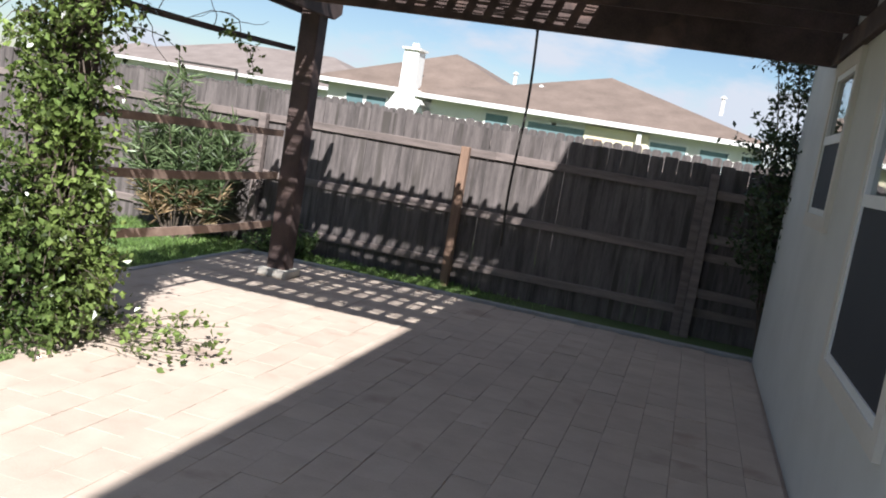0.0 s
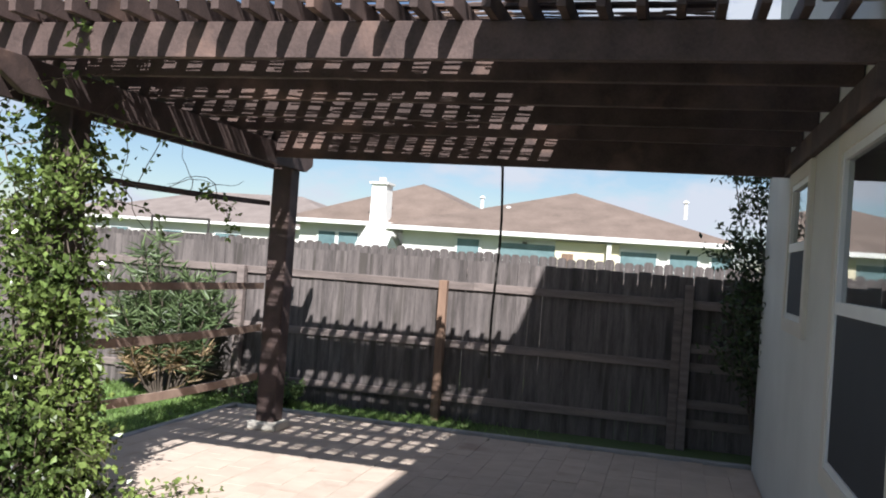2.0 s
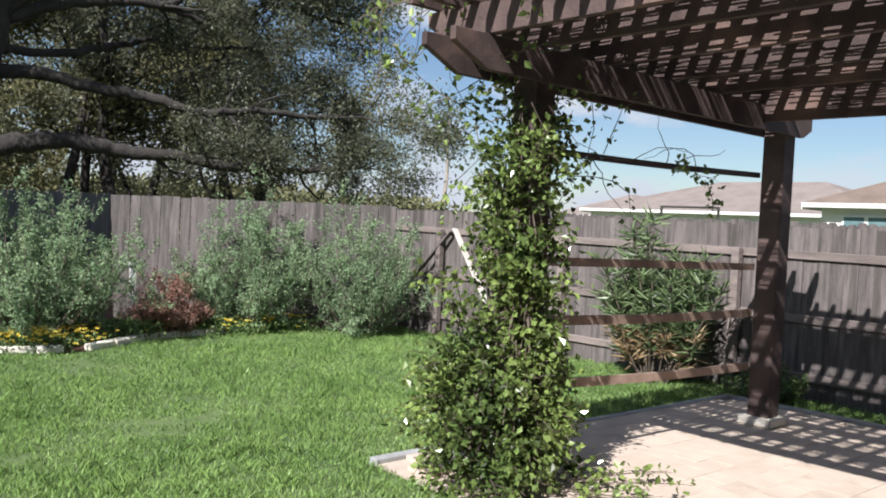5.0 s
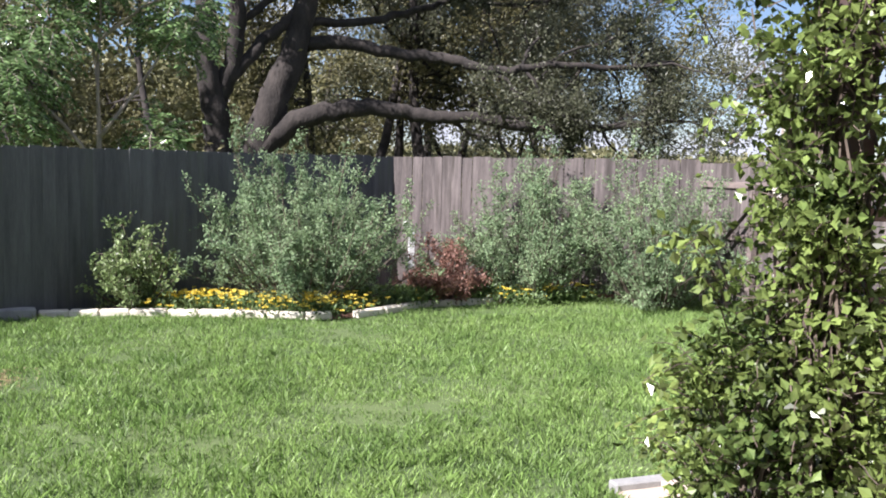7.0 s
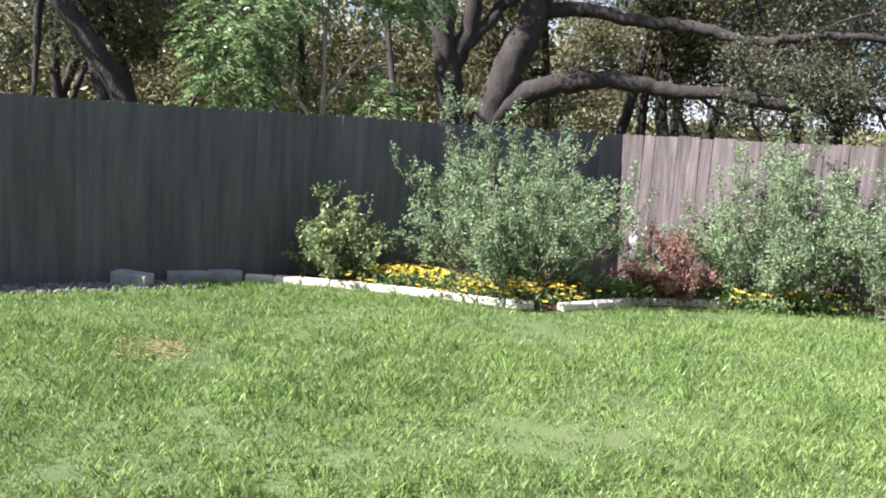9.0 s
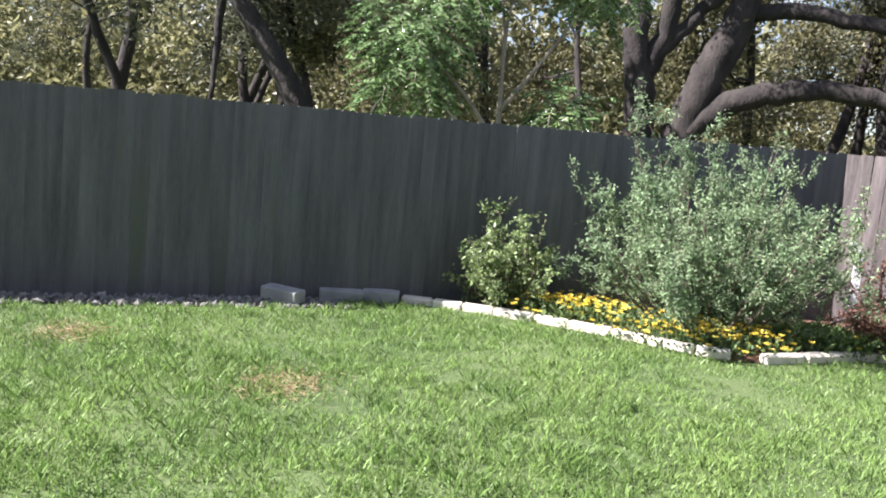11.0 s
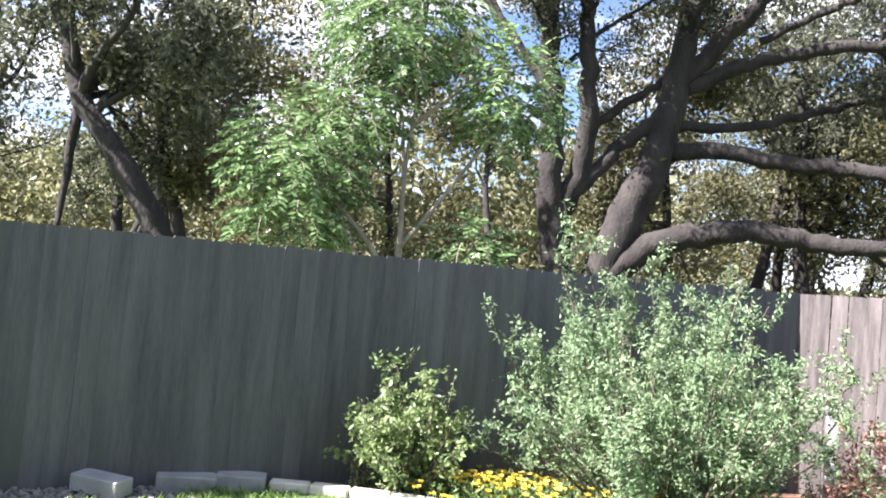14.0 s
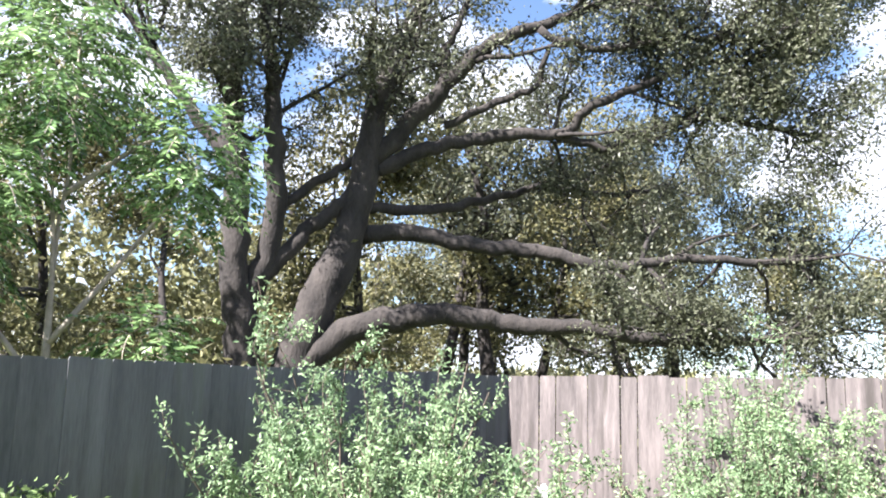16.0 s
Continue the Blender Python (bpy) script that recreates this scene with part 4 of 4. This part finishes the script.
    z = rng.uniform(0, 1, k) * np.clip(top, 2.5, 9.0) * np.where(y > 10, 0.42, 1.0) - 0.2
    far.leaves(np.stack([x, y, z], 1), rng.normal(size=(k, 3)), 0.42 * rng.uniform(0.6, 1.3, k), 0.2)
    single("far_woods", far, FAR_LEAF, "olive woods beyond the fence, leaves paled for haze", "woods", kind="stuff")


def build_sapling():
    """The young tree with feathery bright leaves."""
    tree = thing("sapling", (-12.3, -0.42, -0.3), "slender young tree with bright feathery leaves", "tree")
    wood, shoots, crown = Shape(), Shape(), Shape()
    stems = [[(-12.3, -0.4, -0.3), (-12.3, -0.42, 1.8), (-12.3, -0.42, 2.9), (-12.3, -0.37, 3.4), (-12.3, -0.4, 4.9)],
             [(-12.35, -0.36, -0.3), (-12.3, -0.40, 2.0), (-12.25, -0.43, 2.7), (-12.3, -0.5, 3.3), (-12.3, -0.9, 4.2)],
             [(-12.3, -0.4, 1.9), (-12.3, 0.03, 2.5), (-12.3, 0.36, 3.0), (-12.2, 0.7, 3.5)],
             [(-12.3, -0.42, 1.5), (-12.2, -0.8, 2.0), (-12.1, -1.4, 2.6), (-12.1, -1.6, 2.9)],
             [(-12.3, -0.4, 3.2), (-12.2, 0.2, 3.7), (-12.1, 0.7, 3.9)]]
    for line in stems:
        line = np.array(line, float)
        fine = np.stack([np.interp(np.linspace(0, len(line) - 1, 12), np.arange(len(line)), line[:, j]) for j in range(3)], 1)
        wood.tube(fine, np.linspace(0.03, 0.01, 12), 6)
    lobes = [((-12.25, -0.55, 4.25), (0.75, 0.85, 0.72), 330), ((-12.2, 0.68, 3.55), (0.55, 0.52, 0.62), 190), ((-12.1, -1.5, 2.7), (0.6, 0.72, 0.62), 250), ((-12.1, -1.55, 2.1), (0.5, 0.6, 0.4), 110),
             ((-12.15, -1.0, 3.3), (0.55, 0.5, 0.45), 110), ((-12.2, 0.35, 1.95), (0.3, 0.4, 0.28), 60), ((-12.3, -0.4, 4.95), (0.35, 0.4, 0.4), 70)]
    for centre, size, count in lobes:
        for _ in range(count):
            d = rng.normal(size=3)
            d /= np.linalg.norm(d)
            out = d * np.array(size)
            p = np.array(centre) + out * rng.uniform(0.25, 1.0)
            # a drooping frond with leaflets in pairs along it
            frond = wander(p, out * (1, 1, 0.4) + rng.normal(size=3) * 0.15 + (0, 0, 0.12), rng.uniform(0.28, 0.46), 7, 0.05, -0.17)
            shoots.tube(frond[::2], np.linspace(0.004, 0.002, 4), 3)
            along = frond[-1] - frond[0]
            side = np.cross(along, (0, 0, 1.0))
            side /= np.linalg.norm(side) + 1e-9
            pts = np.repeat(frond[1:], 2, axis=0)
            way = np.where(np.arange(14) % 2, 1.0, -1.0)[:, None] * side + 0.5 * along / np.linalg.norm(along) + rng.normal(size=(14, 3)) * 0.15 + (0, 0, -0.35)
            crown.leaves(pts, way, 0.10 * rng.uniform(0.7, 1.2, 14), 0.036)
    part("trunk", wood, PALE_BARK, tree, "thin pale stems", smooth=True)
    part("branchwork", shoots, PALE_BARK, tree)
    part("crown", crown, ASH_LEAF, tree, "bright green feathery leaves")


def build_shrub(name, base, wide, tall, stems, mat, label, size, per, wood=TWIG, slim=0.4, top=1.0, spiky=0.35, group="", twigs=7, loose=0.025, deep=None, root=0.35, taper=0.5, shoots=0, bare=1):
    """A shrub of many rising stems with leafy twigs."""
    base = np.array((base[0], base[1], float(ground_z(base[0], base[1]))))
    shrub = thing(name, base, label, "shrub", group)
    timber, crown, tips = Shape(), Shape(), []
    for _ in range(stems):
        a, r = rng.uniform(0, 2 * math.pi), math.sqrt(rng.uniform())
        h = tall * (1 - taper * r ** 2) * (0.8 + 0.8 * noise.noise(Vector((2 * math.cos(a), 2 * math.sin(a), base[1])))) * rng.uniform(0.55, top + 0.12)
        out = np.array((math.cos(a) * (deep or wide), math.sin(a) * wide, 0)) * r
        line = wander(base + out * root, out + (0, 0, h), math.hypot(h, np.linalg.norm(out)), 8, 0.07, 0.04)
        timber.tube(line, np.linspace(0.014, 0.004, 9), 4)
        for _ in range(twigs):
            p = line[rng.integers(bare, 9)]
            tips.append(wander(p, rng.normal(size=3) * (1, 1, 0.7) + (0, 0, spiky * 1.6), rng.uniform(0.15, 0.34) * tall * 0.6, 5, 0.12, 0.08))
        tips.append(line[-6:])
    for _ in range(shoots):
        # long upright shoots that stand out of the crown
        a, r = rng.uniform(0, 2 * math.pi), math.sqrt(rng.uniform()) * 0.8
        out = np.array((math.cos(a) * (deep or wide), math.sin(a) * wide, 0)) * r
        h = tall * (1 - taper * r ** 2) * rng.uniform(0.32, 0.55)
        shoot = wander(base + out + (0, 0, h), out * 0.25 + (0, 0, 1), tall * rng.uniform(0.36, 0.53), 5, 0.08, 0.05)
        tips.extend([shoot] * 2)
        for _ in range(5):
            tips.append(wander(shoot[rng.integers(0, 5)], rng.normal(size=3) * (1, 1, 0.4) + (0, 0, 0.8), 0.2, 5, 0.1, 0.05))
    for t in tips:
        timber.tube(t, np.linspace(0.005, 0.002, len(t)), 3)
    part("branchwork", timber, wood, shrub)
    leaf_on(crown, tips, per, size, loose, slim=slim)
    part("foliage", crown, mat, shrub)
    return shrub


def build_bed():
    mulch = Shape()
    ys = np.linspace(-1.7, 7.3, 60)
    front = np.interp(ys, EDGE_Y, EDGE_X)
    back = np.where(ys < 3.6, left_fence_x(ys), -11.75 + (ys - 3.6) * 0.569) + 0.03
    v = []
    for f in np.linspace(0, 1, 9):
        x = front + (back - front) * f
        z = ground_z(x, ys) + 0.012 + 0.03 * math.sin(math.pi * f) + rng.normal(size=60) * 0.008
        v.append(np.stack([x, ys, z], 1))
    faces = [(i * 60 + j, i * 60 + j + 1, (i + 1) * 60 + j + 1, (i + 1) * 60 + j) for i in range(8) for j in range(59)]
    single("flower_bed", mulch.add(np.concatenate(v), faces), MULCH, "brown mulched flower bed along the fence", "flower bed", kind="structure")
    # limestone edging, stone by stone
    edging = thing("bed_edging", (-9, 1, -0.15), "pale limestone edging stones round the flower bed", "edging")
    y = -0.95
    while y < 4.5:
        n = rng.uniform(0.24, 0.42)
        if not 1.80 < y < 2.12:
            xa, xb = np.interp((y, y + n), EDGE_Y, EDGE_X)
            a = (xa, y, float(ground_z(xa, y)) + 0.04)
            b = (xb, y + n * 0.97, float(ground_z(xb, y)) + 0.04)
            part("stone", Shape().beam(a, b, rng.uniform(0.10, 0.14), 0.085), STONE, edging, bevel=0.014)
        y += n
    blocks = thing("block_pile", (-9.2, -1.8, -0.15), "loose grey concrete blocks lying by the fence", "blocks")
    for x, y, z, turn, n in ((-9.0, -1.95, -0.03, 75, 0.38), (-9.4, -1.5, -0.06, 110, 0.42), (-9.6, -1.15, -0.06, 100, 0.36)):
        part("block", Shape().box((-n / 2, -0.09, -0.06), (n / 2, 0.09, 0.06), pose(x, y, z - 0.02, 3, 2, turn)), GREY_BLOCK, blocks, bevel=0.008)
    gravel = Shape()
    for _ in range(1500):
        y = rng.uniform(-6, -1.3)
        x = left_fence_x(y) + rng.uniform(0.03, 0.5)
        r = rng.uniform(0.015, 0.05)
        m = pose(x, y, float(ground_z(x, y)) + r * 0.3, *rng.uniform(0, 360, 3))
        q = rng.uniform(0.5, 1.0, 3) * r
        gravel.add(np.array([m @ Vector(p) for p in ((q[0], 0, 0), (-q[0], 0, 0), (0, q[1], 0), (0, -q[1], 0), (0, 0, q[2]), (0, 0, -q[2]))]),
                   [(0, 2, 4), (2, 1, 4), (1, 3, 4), (3, 0, 4), (2, 0, 5), (1, 2, 5), (3, 1, 5), (0, 3, 5)])
    single("gravel", gravel, GRAVEL, "loose grey gravel along the fence foot", "gravel", kind="stuff")


def build_flowers():
    for (x, y), wide, deep, k, green in (((-9.95, 0.85), 0.62, 0.36, 250, 0), ((-9.42, 1.88), 0.62, 0.40, 420, 0), ((-9.75, 3.05), 0.5, 0.25, 16, 1), ((-10.05, 4.2), 0.5, 0.3, 26, 1), ((-9.75, 5.1), 0.7, 0.28, 150, 0)):
        bed = thing("flower_patch", (x, y, float(ground_z(x, y))), "low leafy green bedding plants" if green else "low patch of yellow flowers", "flowers", "flower patches")
        leafs, blooms = Shape(), Shape()
        n = 3400
        px, py = x + rng.normal(size=n) * deep * 0.55, y + rng.normal(size=n) * wide * 0.5
        pz = ground_z(px, py) + rng.uniform(0.02, 0.24 if green else 0.17, n)
        leafs.leaves(np.stack([px, py, pz], 1), rng.normal(size=(n, 3)) + (0, 0, 0.7), 0.06, 0.028)
        part("foliage", leafs, GREEN_LEAF, bed)
        for _ in range(k):
            c = np.array((x + rng.normal() * deep * 0.55, y + rng.normal() * wide * 0.5, 0))
            c[2] = float(ground_z(c[0], c[1])) + rng.uniform(0.10, 0.24)
            a = np.arange(6) * math.pi / 3
            blooms.leaves(np.repeat(c[None], 6, 0), np.stack([np.cos(a), np.sin(a), np.full(6, 0.35)], 1), 0.034, 0.026)
        tagged(part("bloom_cover", blooms, PETAL, bed, "scattered yellow blooms"), kind="stuff")


def build_vine():
    vine = thing("climbing_vine", (-2.32, 2.6, 0), "glossy green climbing vine covering the pergola post", "vine")
    stems, crown, tips = Shape(), Shape(), []
    for i in range(24):
        a = rng.uniform(0, 2 * math.pi)
        h = np.linspace(0, rng.uniform(1.7, 2.5), 14)
        r = 0.15 + 0.15 * np.exp(-h * 1.6)
        t = a + h * rng.uniform(-1.5, 1.5)
        line = np.stack([-2.335 + r * np.cos(t), 2.60 + r * np.sin(t), h], 1) + rng.normal(size=(14, 3)) * 0.014
        stems.tube(line, np.linspace(0.013, 0.005, 14), 4)
        for j in range(14):
            p = line[rng.integers(1, 14)]
            d = np.array((p[0] + 2.335, p[1] - 2.60, 0)) * 3 + rng.normal(size=3) * 0.6
            bulge = 1.0 + 0.6 * noise.noise(Vector((p[0] * 2.2, p[1] * 2.2, p[2] * 2.6)))
            tips.append(wander(p, d, rng.uniform(0.13, 0.31) * (1.45 - 0.27 * p[2]) * bulge, 5, 0.28))
    for _ in range(190):
        # the skirt at the foot, wider towards the lawn
        a, f = rng.uniform(0, 2 * math.pi), rng.uniform()
        p = (-2.335 + 0.22 * math.cos(a) - 0.16 * f, 2.60 + 0.22 * math.sin(a) - 0.22 * f, rng.uniform(0.03, 0.85))
        tips.append(wander(p, (math.cos(a), math.sin(a), rng.normal() * 0.5), rng.uniform(0.14, 0.36), 5, 0.2, -0.05))
    for _ in range(12):
        # loose runners on the paving
        a = rng.uniform(-0.9, 1.6)
        p = (-2.15 + 0.25 * math.cos(a), 2.6 + 0.25 * math.sin(a), 0.06)
        tips.append(wander(p, (math.cos(a), math.sin(a), 0.05), rng.uniform(0.3, 0.8), 5, 0.15)[:6] * (1, 1, 0.4) + (0, 0, 0.03))
    for end in ((-2.52, 1.9, 1.25), (-2.3, 1.85, 1.2), (-2.15, 1.8, 1.12), (-2.0, 1.7, 1.27), (-2.3, 1.85, 0.77), (-2.5, 2.0, 0.45), (-2.8, 2.05, 0.35), (-2.9, 2.2, 0.75)):
        # long shoots towards the lawn
        f = np.linspace(0, 1, 6)[:, None]
        tips.append(np.array((-2.44, 2.25, end[2] - 0.25)) * (1 - f) + np.array(end) * f + np.array((0, 0, 0.12)) * np.sin(f * 3.1))
    for _ in range(30):
        p = (-2.4 + rng.normal() * 0.2, 2.5 + rng.normal() * 0.3, rng.uniform(1.9, 2.75))
        tips.append(wander(p, rng.normal(size=3) + (-0.3, 0.1, -0.1), rng.uniform(0.3, 0.9), 5, 0.3, -0.1))
    for _ in range(7):
        # bare runners along the top rail
        p = (-2.42, rng.uniform(2.8, 4.6), 2.08)
        part("runner", Shape().tube(wander(p, rng.normal(size=3) + (0, 0.4, -0.2), rng.uniform(0.3, 0.7), 7, 0.3), np.linspace(0.005, 0.002, 8), 3), TWIG, vine)
    for y in (4.3, 4.55, 4.75):
        tips.append(wander((-2.42, y, 2.02), rng.normal(size=3) * (0.3, 1, 1), 0.28, 5, 0.3))
    for t in tips:
        stems.tube(t, np.linspace(0.004, 0.002, len(t)), 3)
    part("branchwork", stems, TWIG, vine, "brown twining stems")
    leaf_on(crown, tips, 24, 0.05, 0.03, droop=0.1, slim=0.7)
    part("foliage", crown, VINE_LEAF, vine, "glossy green and yellow green leaves")


def build_roof_vine():
    vine = thing("roof_vine", (-2.73, 1.9, 2.9), "vine runners trailing over the pergola corner", "vine")
    stems, crown, tips = Shape(), Shape(), []
    for _ in range(13):
        p = (-2.6 + rng.normal() * 0.12, 2.15 + rng.normal() * 0.2, 2.93)
        tips.append(wander(p, (-0.5 + rng.normal() * 0.35, rng.normal() * 0.5, 0.0), rng.uniform(0.4, 0.95), 5, 0.3, -0.42))
    for _ in range(16):
        p = (rng.uniform(-2.6, -1.7), 2.2 + rng.normal() * 0.15, 2.95)
        tips.append(wander(p, rng.normal(size=3) + (0, 0, 0.9), rng.uniform(0.15, 0.35), 5, 0.25))
    for t in tips:
        stems.tube(t, np.linspace(0.005, 0.002, len(t)), 3)
    part("branchwork", stems, TWIG, vine)
    leaf_on(crown, tips, 13, 0.06, 0.03, slim=0.6)
    part("foliage", crown, VINE_LEAF, vine)


def build_oleander():
    shrub = thing("oleander", (-4.15, 6.75, -0.06), "green oleander shrub with long strap leaves", "shrub")
    green, dry = Shape(), Shape()
    for _ in range(46):
        a, r = rng.uniform(0, 2 * math.pi), math.sqrt(rng.uniform())
        h = rng.uniform(0.7, 1.85) * (1 - 0.25 * r)
        line = wander((-4.15 + 0.12 * math.cos(a), 6.75 + 0.08 * math.sin(a), -0.06), (math.cos(a) * r * 0.75, math.sin(a) * r * 0.4, h), h * 1.08, 7, 0.05, 0.05)
        part("stem", Shape().tube(line, np.linspace(0.012, 0.006, 8), 4), TWIG, shrub)
        for j in range(3, 8):
            n = 15
            d = rng.normal(size=(n, 3)) * (1, 1, 0.45) + (0, 0, 0.5)
            (green if line[j][2] > 0.55 or rng.uniform() < 0.45 else dry).leaves(np.repeat(line[j][None], n, 0) + rng.normal(size=(n, 3)) * 0.015, d, rng.uniform(0.17, 0.28, n), 0.027, 0.3)
    part("foliage", green, OLEANDER_LEAF, shrub, "long narrow green leaves")
    part("dry_leaves", dry, DRY_LEAF, shrub, "dry tan lower leaves")


def build_plants():
    build_oak()
    build_woods()
    build_sapling()
    build_bed()
    build_flowers()
    build_shrub("yellow_shrub", (-10.0, 0.06), 0.62, 1.1, 26, PRIVET_LEAF, "small yellow green leafy shrub in the bed", 0.05, 26, slim=0.55, spiky=0.3, twigs=6, root=0.10, taper=0.2, shoots=3)
    build_shrub("sage_shrub", (-9.95, 2.0), 1.22, 1.9, 74, SAGE_LEAF, "large silvery green sage shrub", 0.042, 60, group="sage shrubs", spiky=0.5, twigs=9, shoots=22)
    build_shrub("sage_shrub", (-10.05, 5.0), 0.85, 2.2, 50, SAGE_LEAF, "tall silvery sage shrub by the fence", 0.042, 56, group="sage shrubs", spiky=0.6, twigs=9, shoots=16)
    build_shrub("sage_shrub", (-9.0, 6.35), 0.85, 2.0, 50, SAGE_LEAF, "silvery sage shrub near the fence corner", 0.04, 56, group="sage shrubs", spiky=0.5, twigs=9, shoots=14)
    build_shrub("red_shrub", (-9.95, 3.7), 0.48, 0.95, 46, RED_LEAF, "reddish brown barberry shrub", 0.045, 34, spiky=0.35, twigs=8, shoots=5)
    build_shrub("corner_tree", (2.2, 6.98), 0.36, 3.0, 26, DARK_LEAF, "dark leafy shrub at the house corner", 0.065, 34, spiky=0.2, twigs=11, slim=0.5, loose=0.05, taper=0.1, bare=5)
    build_shrub("low_shrub", (-2.9, 7.0), 0.4, 0.4, 16, GREEN_LEAF, "low green shrub by the patio edge", 0.05, 16, slim=0.5)
    build_oleander()
    build_vine()
    build_roof_vine()
    build_tree((-33, 29, -0.3), 7.6, (0.02, 0.02), OAK_LEAF, "tall thin tree far beyond the fence", leafy=8, size=0.26, radius=0.16, trunk=PALE_BARK, kids=5, bare=0.45, shorter=0.3)


build_plants()
s = Shape().box((-10.72, 3.52, -0.3), (-10.67, 3.60, 0.74)).beam((-10.69, 3.56, 0.72), (-10.69, 3.46, 0.86), 0.04, 0.07)
single("garden_stake", s, WHITE_PAINT, "white painted garden stake in the bed", "stake", bevel=0.004)
build_grass()
build_dry_grass()
build_pavers(PATIO)
